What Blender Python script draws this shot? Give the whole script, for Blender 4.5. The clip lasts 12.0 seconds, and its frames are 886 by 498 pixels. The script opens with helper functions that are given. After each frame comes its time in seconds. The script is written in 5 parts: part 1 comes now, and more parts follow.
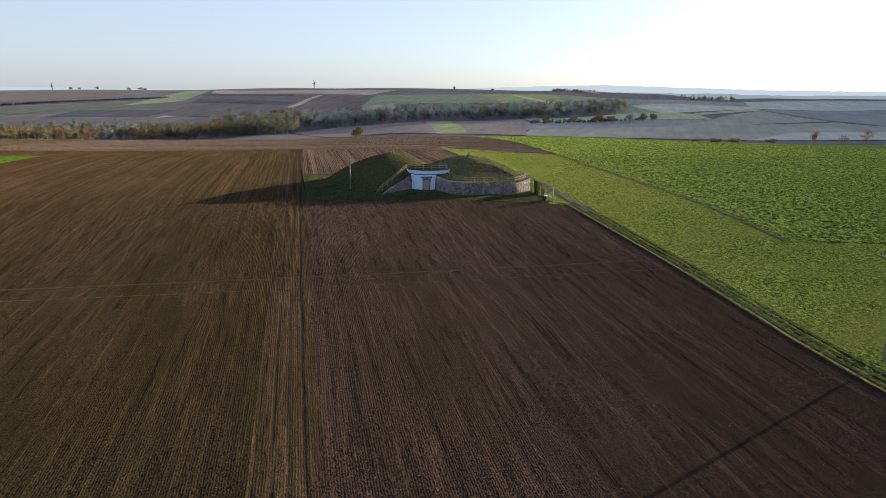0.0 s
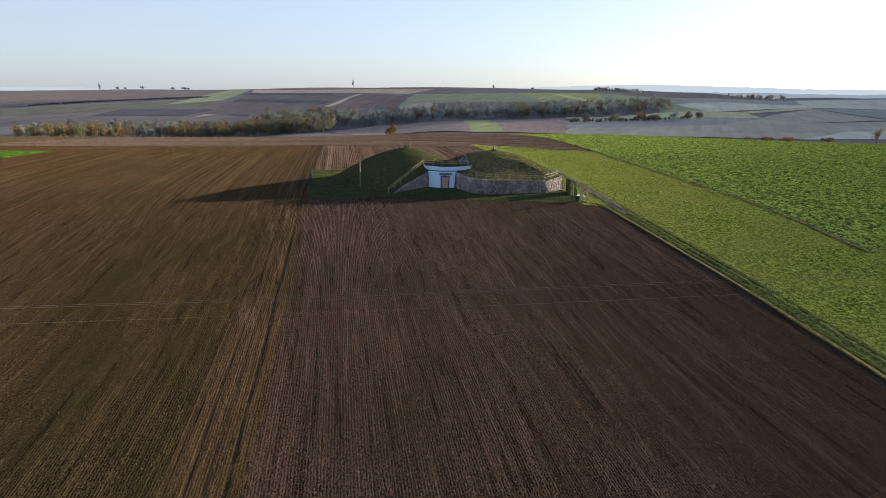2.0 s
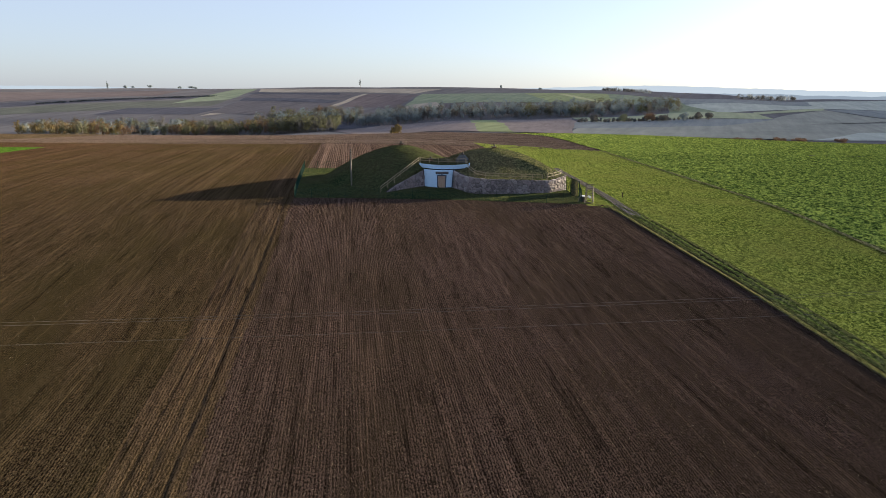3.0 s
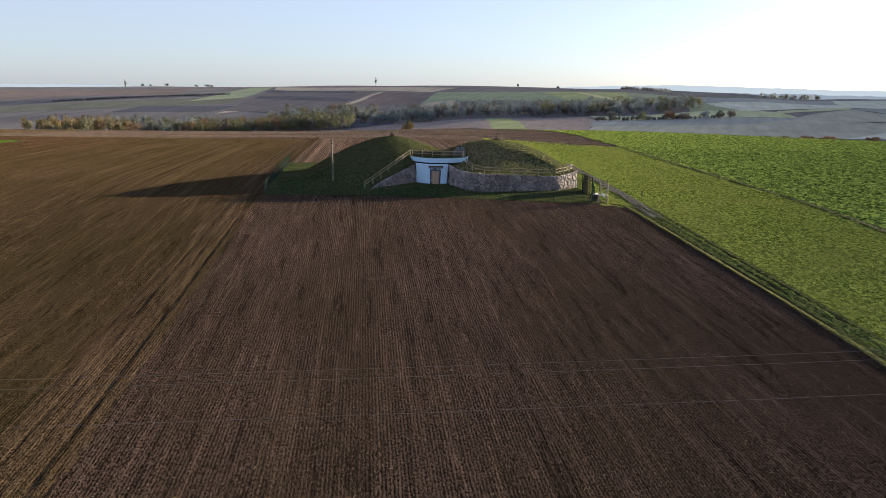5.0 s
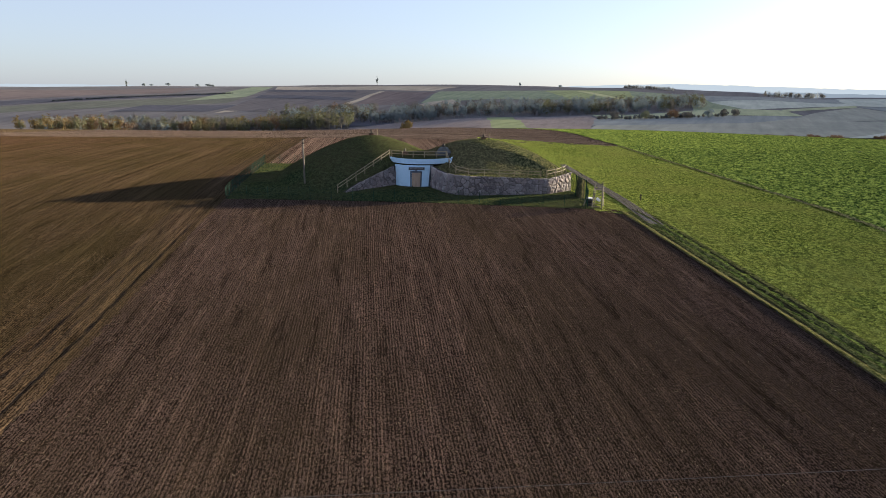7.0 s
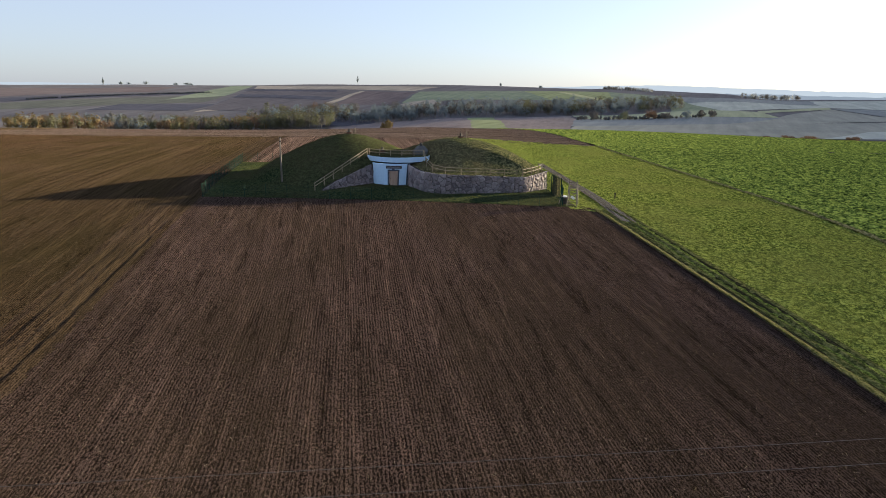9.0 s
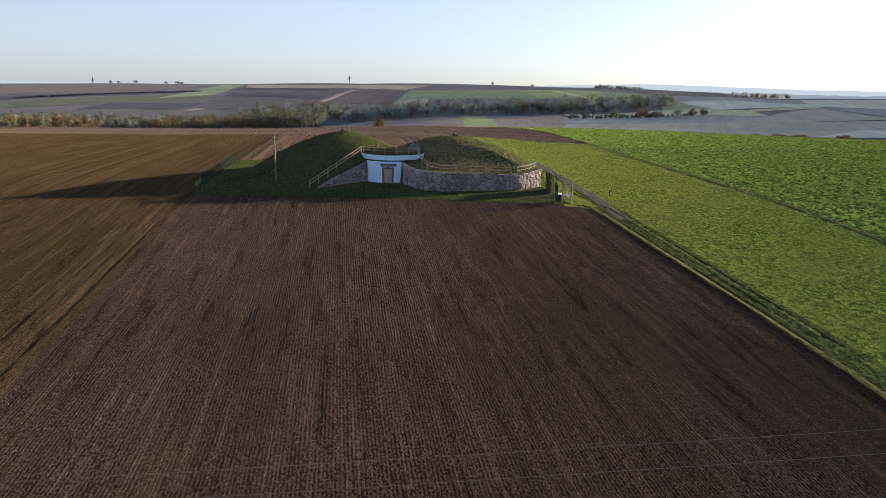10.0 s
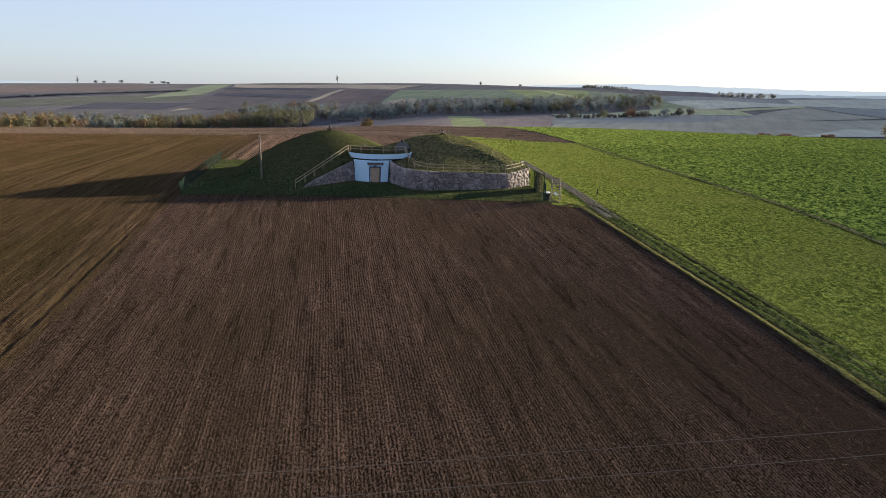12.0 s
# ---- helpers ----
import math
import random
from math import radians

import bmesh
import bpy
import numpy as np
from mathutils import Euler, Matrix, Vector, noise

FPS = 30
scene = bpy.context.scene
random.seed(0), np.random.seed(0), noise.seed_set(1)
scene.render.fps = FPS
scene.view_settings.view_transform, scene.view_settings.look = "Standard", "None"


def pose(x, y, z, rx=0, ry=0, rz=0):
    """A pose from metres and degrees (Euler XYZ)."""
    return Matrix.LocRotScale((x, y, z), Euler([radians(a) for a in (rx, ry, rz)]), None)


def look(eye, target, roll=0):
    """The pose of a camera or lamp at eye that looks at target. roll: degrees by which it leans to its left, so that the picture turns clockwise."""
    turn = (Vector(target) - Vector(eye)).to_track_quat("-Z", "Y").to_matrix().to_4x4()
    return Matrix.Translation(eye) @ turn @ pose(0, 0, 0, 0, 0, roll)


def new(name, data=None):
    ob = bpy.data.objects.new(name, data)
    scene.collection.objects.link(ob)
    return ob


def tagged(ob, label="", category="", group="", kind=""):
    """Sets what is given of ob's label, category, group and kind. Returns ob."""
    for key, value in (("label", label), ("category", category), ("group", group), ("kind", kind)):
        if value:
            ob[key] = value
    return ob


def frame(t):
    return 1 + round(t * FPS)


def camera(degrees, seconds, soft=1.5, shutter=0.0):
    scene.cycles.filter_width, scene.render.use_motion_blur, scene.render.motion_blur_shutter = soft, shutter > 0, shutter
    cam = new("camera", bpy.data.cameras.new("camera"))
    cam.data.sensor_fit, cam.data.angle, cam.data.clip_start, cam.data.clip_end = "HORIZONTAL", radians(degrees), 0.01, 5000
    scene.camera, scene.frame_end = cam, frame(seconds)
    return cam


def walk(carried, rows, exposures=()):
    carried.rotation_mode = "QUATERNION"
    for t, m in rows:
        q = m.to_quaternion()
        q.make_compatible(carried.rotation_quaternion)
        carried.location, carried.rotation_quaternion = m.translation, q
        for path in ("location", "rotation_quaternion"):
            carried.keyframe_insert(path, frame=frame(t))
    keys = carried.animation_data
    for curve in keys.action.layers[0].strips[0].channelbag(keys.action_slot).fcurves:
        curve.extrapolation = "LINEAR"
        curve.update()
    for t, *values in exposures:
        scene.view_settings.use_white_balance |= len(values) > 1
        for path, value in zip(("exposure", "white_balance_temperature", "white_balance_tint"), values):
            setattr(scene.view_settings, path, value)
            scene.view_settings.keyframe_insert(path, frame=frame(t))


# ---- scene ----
cam = camera(66.3, 12.0, 0.65)
PATH = [
    (0, (0.668, 0.394, 19.21), (0.663, 2.341, 18.754), 0.2),
    (0.5, (1.433, 3.966, 18.625), (1.412, 5.914, 18.169), 0.2),
    (1, (2.316, 7.439, 18.029), (2.262, 9.385, 17.574), 0.2),
    (1.5, (3.121, 10.771, 17.459), (3.024, 12.716, 17.004), 0.1),
    (2, (3.959, 14.221, 16.908), (3.84, 16.165, 16.452), 0.1),
    (2.5, (4.697, 17.723, 16.373), (4.569, 19.666, 15.916), 0.1),
    (3, (5.365, 21.188, 15.786), (5.225, 23.131, 15.331), 0.3),
    (3.2, (5.789, 22.519, 15.59), (5.637, 24.461, 15.136), 0.3),
    (4.8, (7.681, 33.258, 13.491), (7.492, 35.198, 13.042), 0.3),
    (5, (7.799, 34.611, 13.478), (7.61, 36.549, 13.022), 0.4),
    (5.5, (8.304, 37.912, 13.058), (8.102, 39.849, 12.599), 0.4),
    (6, (8.869, 40.484, 13.009), (8.665, 42.42, 12.55), 0.3),
    (6.5, (9.374, 42.166, 12.974), (9.172, 44.103, 12.515), 0.3),
    (7, (9.896, 42.804, 12.908), (9.698, 44.741, 12.45), 0.3),
    (7.2, (9.984, 42.937, 12.899), (9.796, 44.874, 12.439), 0.5),
    (9, (10.503, 42.165, 12.763), (10.36, 44.107, 12.306), 0.6),
    (9.5, (10.285, 42.011, 12.709), (10.155, 43.953, 12.25), 0.6),
    (10, (10.158, 42.136, 12.623), (10.038, 44.079, 12.163), 0.6),
    (10.5, (10.153, 42.232, 12.577), (10.042, 44.175, 12.116), 0.6),
    (11, (10.181, 42.33, 12.532), (10.08, 44.274, 12.071), 0.6),
    (11.5, (10.2, 42.524, 12.475), (10.106, 44.468, 12.015), 0.6),
    (12, (10.25, 42.7, 12.411), (10.163, 44.645, 11.951), 0.6),
]
walk(cam, [(t, look(eye, target, roll)) for t, eye, target, roll in PATH],
     [(0.0, 2.96, 6500, 10), (12.0, 2.96, 6500, 10)])

# ---- world, sun ----
SUN_AZ, SUN_EL = 51.8, 9.1   # degrees clockwise from +y, degrees up
world = bpy.data.worlds.new("sky")
scene.world = world
world.use_nodes = True
wn = world.node_tree
wn.nodes.clear()
sky = wn.nodes.new("ShaderNodeTexSky")
sky.sky_type = "NISHITA"
sky.sun_disc = False
sky.sun_elevation = radians(SUN_EL)
sky.sun_rotation = radians(SUN_AZ)
sky.air_density, sky.dust_density, sky.ozone_density = 0.8, 1.0, 1.3
bg = wn.nodes.new("ShaderNodeBackground")
bg.inputs["Strength"].default_value = 0.0307
wo = wn.nodes.new("ShaderNodeOutputWorld")
soften = wn.nodes.new("ShaderNodeHueSaturation")
soften.inputs["Saturation"].default_value = 0.9
cool = wn.nodes.new("ShaderNodeMix")
cool.data_type, cool.blend_type = "RGBA", "MULTIPLY"
cool.inputs[0].default_value = 1.0
cool.inputs[7].default_value = (0.68, 0.82, 1.10, 1)
wn.links.new(sky.outputs[0], soften.inputs["Color"])
wn.links.new(soften.outputs[0], cool.inputs[6])
haze = wn.nodes.new("ShaderNodeMix")
haze.data_type = "RGBA"
haze.inputs[0].default_value = 0.48
haze.inputs[7].default_value = (3.45, 3.65, 4.12, 1)
wn.links.new(cool.outputs[2], haze.inputs[6])
wn.links.new(haze.outputs[2], bg.inputs["Color"])
wn.links.new(bg.outputs[0], wo.inputs["Surface"])
sun_dir = Vector((math.sin(radians(SUN_AZ)) * math.cos(radians(SUN_EL)), math.cos(radians(SUN_AZ)) * math.cos(radians(SUN_EL)), math.sin(radians(SUN_EL))))
sun_data = bpy.data.lights.new("sun", "SUN")
sun_data.energy, sun_data.angle, sun_data.color = 5.0, radians(0.6), (1.0, 0.81, 0.55)
sun = new("sun", sun_data)
sun.matrix_world = look(sun_dir * 300, (0, 0, 0))

# ---- the lie of the land ----
ROW = radians(12.0)          # the field rows run 12 degrees left of +y
RU = np.array((math.cos(ROW), math.sin(ROW)))
RV = np.array((-math.sin(ROW), math.cos(ROW)))


def smoothed(ys, zs, half):
    g = np.arange(-400.0, 5000.0, 2.0)
    z = np.interp(g, ys, zs)
    n = int(half)
    k = np.hanning(n + 2)[1:-1]
    zp = np.pad(z, (n // 2, n - 1 - n // 2), mode="edge")
    return g, np.convolve(zp, k / k.sum(), mode="valid")


NEAR = smoothed([-400, -200, 0, 34, 60, 75, 90, 104, 118, 128, 150, 180, 236, 270, 300, 340, 370, 400, 430, 470, 520, 4900],
                [-9, -8, -5, -4.3, -3.5, -3.0, -2.0, -1.1, -0.35, 0, 0, -0.1, -0.6, -0.9, -1.7, -3.5, -5.1, -6.9, -9.0, -13, -18, -18], 8)
FAR_Y = [400, 450, 500, 550, 700, 850, 950, 1000, 1250, 1500, 1700, 2100, 3000, 3800, 4900]
FAR_S = np.array((-0.62, -0.42, -0.2, 0.0, 0.15, 0.305, 0.42, 0.62))
FAR_Z = ([-9, -14, -19, -26, -38, -41, -34, -27, -4, 12, 14, 2, -15, -18, -18],
         [-9, -14, -19, -26, -38, -41, -34, -28, -4, 17, 19, 4, -15, -18, -18],
         [-9, -14, -18, -22, -30, -33, -27, -21, 0, 21, 22, 6, -15, -18, -18],
         [-9, -12, -14, -15, -16, -18, -12, -8, 6, 20, 22, 6, -15, -18, -18],
         [-9, -13, -15, -15, -14, -14, -8, -5, 8, 18, 20, 6, -15, -18, -18],
         [-9, -14, -15, -15, -12, -6, -2, 0, 3, 6, 10, 0, -15, -18, -18],
         [-9, -14, -15, -15, -13, -8, -5, -4, -2, -3, -6, -12, -15, -18, -18],
         [-9, -14, -15, -15, -14, -11, -8, -6, -3, -2, -6, -14, -15, -18, -18])
FAR = [smoothed([-400] + FAR_Y, [-9] + z, 30)[1] for z in FAR_Z]
GRID_Y = NEAR[0]


def land(x, y):
    """Height of the bare ground."""
    x, y = np.asarray(x, float), np.asarray(y, float)
    near = np.interp(y, GRID_Y, NEAR[1])
    back = np.clip((y - 180) / 130, 0, 1)
    back = back * back * (3 - 2 * back)
    q = np.clip((x - 40) / 150, 0, 1)
    near = near + np.where(x > 0, -2.6 * np.tanh(x / 70) * (1 - back) - 3.2 * q * q * (3 - 2 * q) * back,
                           -0.4 * np.tanh(x / 20) - back * 3.4 * np.tanh(np.maximum(0, -x - 20) / 90))
    s = np.clip(x / np.maximum(y, 200), -0.62, 0.62)
    k = np.clip(np.searchsorted(FAR_S, s) - 1, 0, len(FAR_S) - 2)
    f = (s - FAR_S[k]) / (FAR_S[k + 1] - FAR_S[k])
    f = f * f * (3 - 2 * f)
    cols = np.stack([np.interp(y, GRID_Y, c) for c in FAR])
    idx = np.arange(cols[0].size).reshape(cols[0].shape)
    flat = cols.reshape(len(FAR), -1)
    a, b = flat[k.ravel(), idx.ravel()].reshape(x.shape), flat[k.ravel() + 1, idx.ravel()].reshape(x.shape)
    far = a * (1 - f) + b * f
    far = far + np.clip((y - 500) / 400, 0, 1) * (1.6 * np.sin(x / 131 + y / 177) + 1.1 * np.sin(x / 71 - y / 93 + 1) + 2.2 * np.clip(x / 300, 0, 1) * np.sin(x / 190 - y / 95))
    w = np.clip((y - 425) / 70, 0, 1)
    w = w * w * (3 - 2 * w)
    return near * (1 - w) + far * w


def lz(x, y):
    return float(land(np.array([x]), np.array([y]))[0])


# ---- mesh helpers ----
def quads_mesh(name, verts, quads, mat, smooth=False):
    """A mesh from arrays: verts n x 3, quads m x 4 (or m x 3)."""
    me = bpy.data.meshes.new(name)
    verts, quads = np.asarray(verts, np.float32), np.asarray(quads, np.int32)
    m, k = quads.shape
    me.vertices.add(len(verts))
    me.vertices.foreach_set("co", verts.ravel())
    me.loops.add(m * k)
    me.loops.foreach_set("vertex_index", quads.ravel())
    me.polygons.add(m)
    me.polygons.foreach_set("loop_start", np.arange(0, m * k, k, dtype=np.int32))
    me.polygons.foreach_set("use_smooth", np.full(m, smooth))
    me.update(calc_edges=True)
    me.materials.append(mat)
    return me


def grid_quads(nu, nv):
    i, j = np.meshgrid(np.arange(nu - 1), np.arange(nv - 1), indexing="ij")
    a = i * nv + j
    return np.stack([a, a + nv, a + nv + 1, a + 1], -1).reshape(-1, 4)


def smooth_noise(x, y, cell, seed):
    """Value noise on arrays."""
    rng = np.random.default_rng(seed)
    tab = rng.random((256, 256))
    gx, gy = x / cell, y / cell
    ix, iy = np.floor(gx).astype(int), np.floor(gy).astype(int)
    fx, fy = gx - ix, gy - iy
    fx, fy = fx * fx * (3 - 2 * fx), fy * fy * (3 - 2 * fy)
    g = lambda a, b: tab[(ix + a) % 256, (iy + b) % 256]
    return (g(0, 0) * (1 - fx) + g(1, 0) * fx) * (1 - fy) + (g(0, 1) * (1 - fx) + g(1, 1) * fx) * fy


def drape(name, corners, nu, nv, mat, off, label, category, relief=None, kind="structure", winding=False, sway=None):
    """A field laid on the land between four corners (near-left, near-right, far-right, far-left)."""
    a, b, c, d = [np.array(p, float) for p in corners]
    u, v = np.meshgrid(np.linspace(0, 1, nu), np.linspace(0, 1, nv), indexing="ij")
    u, v = u[..., None], v[..., None]
    p = (a * (1 - u) + b * u) * (1 - v) + (d * (1 - u) + c * u) * v
    x, y = p[..., 0], p[..., 1]
    if winding:
        far = np.clip((y - 480) / 150, 0, 1)
        x, y = x + far * (2.2 * np.sin(y / 53 + x / 200) + 1.0 * np.sin(y / 19)), y + far * (2.6 * np.sin(x / 61 + 1.3) + 1.6 * np.sin(x / 27 + y / 300))
    z = land(x, y) + off
    if relief is not None:
        z = z + relief(x, y)
    if sway is not None:
        x, y = sway(x, y)
    me = quads_mesh(name, np.stack([x, y, z], -1).reshape(-1, 3), grid_quads(nu, nv), mat, True)
    return tagged(new(name, me), label, category, "", kind)


def part(name, bm, mat, parent, label="", smooth=False):
    me = bpy.data.meshes.new(name)
    if smooth:
        for f in bm.faces:
            f.smooth = True
    bm.to_mesh(me)
    bm.free()
    me.materials.append(mat)
    ob = new(name, me)
    ob.parent = parent
    if label:
        ob["label"] = label
    return ob


def thing(name, label, category, at=(0, 0, 0), turn=0.0, group="", kind=""):
    ob = new(name)
    ob.matrix_basis = pose(*at, 0, 0, turn)
    return tagged(ob, label, category, group, kind)


def box(bm, c, size, turn=None, bevel=0.0):
    m = Matrix.Translation(c) @ (turn or Matrix.Identity(4)) @ Matrix.Diagonal((*size, 1))
    r = bmesh.ops.create_cube(bm, size=1.0, matrix=m)
    if bevel:
        es = list({e for v in r["verts"] for e in v.link_edges})
        bmesh.ops.bevel(bm, geom=es, offset=bevel, segments=1, affect="EDGES")
    return bm


def beam(bm, p, q, w, h):
    """A squared bar from p to q."""
    p, q = Vector(p), Vector(q)
    d = q - p
    turn = d.to_track_quat("X", "Z").to_matrix().to_4x4()
    return box(bm, (p + q) / 2, (d.length, w, h), turn)


def tube(bm, p, q, r1, r2, n=8):
    p, q = Vector(p), Vector(q)
    d = q - p
    m = Matrix.Translation((p + q) / 2) @ d.to_track_quat("Z", "Y").to_matrix().to_4x4()
    bmesh.ops.create_cone(bm, cap_ends=True, segments=n, radius1=r1, radius2=r2, depth=d.length, matrix=m)
    return bm


# ---- materials ----
def material(name, rough=0.9, spec=0.2, metal=0.0):
    m = bpy.data.materials.new(name)
    m.use_nodes = True
    b = m.node_tree.nodes["Principled BSDF"]
    b.inputs["Roughness"].default_value, b.inputs["Metallic"].default_value = rough, metal
    b.inputs["Specular IOR Level"].default_value = spec
    b.inputs["Diffuse Roughness"].default_value = 1.0 if rough > 0.75 else 0.3
    return m, m.node_tree, b


def node(nt, kind, **vals):
    n = nt.nodes.new(kind)
    for k, v in vals.items():
        n.inputs[k.replace("_", " ")].default_value = v
    return n


def noise_of(nt, vec, scale, detail=4.0, rough=0.6):
    n = node(nt, "ShaderNodeTexNoise", Scale=scale, Detail=detail, Roughness=rough)
    nt.links.new(vec, n.inputs["Vector"])
    return n.outputs["Fac"]


def ramp(nt, fac, stops):
    r = nt.nodes.new("ShaderNodeValToRGB")
    el = r.color_ramp.elements
    while len(el) < len(stops):
        el.new(0.5)
    for e, (p, c) in zip(el, stops):
        e.position, e.color = p, (*c, 1)
    nt.links.new(fac, r.inputs[0])
    return r.outputs["Color"]


def blend(nt, fac, a, b, mode="MIX"):
    n = nt.nodes.new("ShaderNodeMix")
    n.data_type, n.blend_type = "RGBA", mode
    if isinstance(fac, float):
        n.inputs[0].default_value = fac
    else:
        nt.links.new(fac, n.inputs[0])
    for s, v in ((6, a), (7, b)):
        if isinstance(v, tuple):
            n.inputs[s].default_value = (*v, 1)
        else:
            nt.links.new(v, n.inputs[s])
    return n.outputs[2]


def mathn(nt, op, a, b=0.0):
    n = nt.nodes.new("ShaderNodeMath")
    n.operation = op
    for s, v in ((0, a), (1, b)):
        if isinstance(v, (int, float)):
            n.inputs[s].default_value = v
        else:
            nt.links.new(v, n.inputs[s])
    return n.outputs[0]


def object_vec(nt, turn=0.0, scale=(1, 1, 1)):
    tc = nt.nodes.new("ShaderNodeTexCoord")
    mp = nt.nodes.new("ShaderNodeMapping")
    mp.vector_type = "POINT"
    rot = nt.nodes.new("ShaderNodeVectorRotate")
    rot.rotation_type = "Z_AXIS"
    rot.inputs["Angle"].default_value = turn
    nt.links.new(tc.outputs["Object"], rot.inputs["Vector"])
    nt.links.new(rot.outputs[0], mp.inputs["Vector"])
    mp.inputs["Scale"].default_value = scale
    return mp.outputs[0]


def bump(nt, b, height, strength, dist):
    n = node(nt, "ShaderNodeBump", Strength=strength, Distance=dist)
    nt.links.new(height, n.inputs["Height"])
    nt.links.new(n.outputs[0], b.inputs["Normal"])


def contrast(nt, v, lo, hi):
    n = nt.nodes.new("ShaderNodeMapRange")
    n.inputs["From Min"].default_value, n.inputs["From Max"].default_value = lo, hi
    nt.links.new(v, n.inputs["Value"])
    return n.outputs[0]


def soil(name, dark, mid, light, turn=-ROW, streak=0.5, fleck=(0.30, 0.27, 0.22), fleck_at=0.72, tint=None, row_scale=1.0, period=0.18, light_grade=None, side=None):
    """Tilled ground: crumbs, drilled rows, faint wheel lines, patches and pale crop residue."""
    m, nt, b = material(name, 0.97, 0.0)
    along = object_vec(nt, turn, (1.0, 0.32, 1.0))
    grain = contrast(nt, noise_of(nt, along, 6.0 * row_scale, 6, 0.8), 0.36, 0.64)
    crumb = contrast(nt, noise_of(nt, object_vec(nt, turn + 0.12, (1.0, 0.45, 1.0)), 13.0 * row_scale, 3, 0.75), 0.37, 0.63)
    st = contrast(nt, noise_of(nt, object_vec(nt, turn, (1.0, 0.004, 1.0)), 2.0 * row_scale, 3, 0.6), 0.28, 0.72)
    tram = noise_of(nt, object_vec(nt, turn, (1.0, 0.0015, 1.0)), 1.0 * row_scale, 3, 0.6)
    wave = contrast(nt, noise_of(nt, object_vec(nt, turn, (1.0, 0.003, 1.0)), 0.8 / period * row_scale, 1, 0.5), 0.32, 0.68)
    sep = nt.nodes.new("ShaderNodeSeparateXYZ")
    nt.links.new(object_vec(nt, turn), sep.inputs[0])
    ph = mathn(nt, "ADD", mathn(nt, "MULTIPLY", sep.outputs[0], 2 * math.pi / period * row_scale), mathn(nt, "MULTIPLY", noise_of(nt, object_vec(nt, turn, (1.0, 0.06, 1.0)), 1.6, 2), 3.0))
    drill = mathn(nt, "ADD", mathn(nt, "MULTIPLY", mathn(nt, "SINE", ph), 0.5), 0.5)
    wave = mathn(nt, "ADD", mathn(nt, "MULTIPLY", wave, 0.3), mathn(nt, "MULTIPLY", drill, 0.7))
    w = (0.3, 1.0, 0.5 + 0.06 * streak, 0.34 * streak)
    f = mathn(nt, "MULTIPLY", grain, w[0] / sum(w))
    for v, k in zip((crumb, wave, st), w[1:]):
        f = mathn(nt, "ADD", f, mathn(nt, "MULTIPLY", v, k / sum(w)))
    col = ramp(nt, contrast(nt, f, 0.29, 0.71), [(0.16, dark), (0.44, mid), (0.76, light)])
    if tint:
        big = noise_of(nt, object_vec(nt, turn, (1.0, 0.35, 1.0)), 0.11, 4)
        col = blend(nt, mathn(nt, "MULTIPLY", contrast(nt, big, 0.40, 0.62), 0.85), col, blend(nt, 0.62, col, tint, "MIX"))
    lines = ramp(nt, tram, [(0.34, (1.0, 1.0, 1.0)), (0.37, (0.48, 0.48, 0.48)), (0.40, (1, 1, 1)), (0.55, (1, 1, 1)), (0.59, (1.5, 1.47, 1.42)), (0.63, (1, 1, 1)), (0.66, (0.8, 0.8, 0.8)), (0.7, (1.2, 1.2, 1.2))])
    col = blend(nt, 1.0, col, lines, "MULTIPLY")
    # Along the rows: low-sun brightening with distance, multiplied into the colour.
    if light_grade:
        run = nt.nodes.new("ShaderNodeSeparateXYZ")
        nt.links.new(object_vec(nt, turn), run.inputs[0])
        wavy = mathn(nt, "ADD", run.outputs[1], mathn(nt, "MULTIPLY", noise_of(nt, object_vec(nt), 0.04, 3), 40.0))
        col = blend(nt, 1.0, col, ramp(nt, contrast(nt, wavy, light_grade[0], light_grade[1]), [(0.0, light_grade[2]), (1.0, light_grade[3])]), "MULTIPLY")
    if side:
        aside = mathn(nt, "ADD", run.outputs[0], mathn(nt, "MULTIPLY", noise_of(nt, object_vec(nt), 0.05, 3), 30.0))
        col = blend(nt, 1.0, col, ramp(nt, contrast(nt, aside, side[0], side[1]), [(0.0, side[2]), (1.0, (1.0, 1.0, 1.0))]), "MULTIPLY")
    spots = noise_of(nt, object_vec(nt, turn + 0.5, (1.0, 0.5, 1.0)), 9.0, 3, 0.7)
    col = blend(nt, mathn(nt, "MULTIPLY", contrast(nt, spots, fleck_at - 0.04, fleck_at + 0.02), 0.8), col, fleck)
    nt.links.new(col, b.inputs["Base Color"])
    bump(nt, b, mathn(nt, "ADD", mathn(nt, "ADD", grain, mathn(nt, "MULTIPLY", crumb, 0.4)), mathn(nt, "MULTIPLY", wave, 0.5)), 0.9, 0.065 / row_scale)
    return m


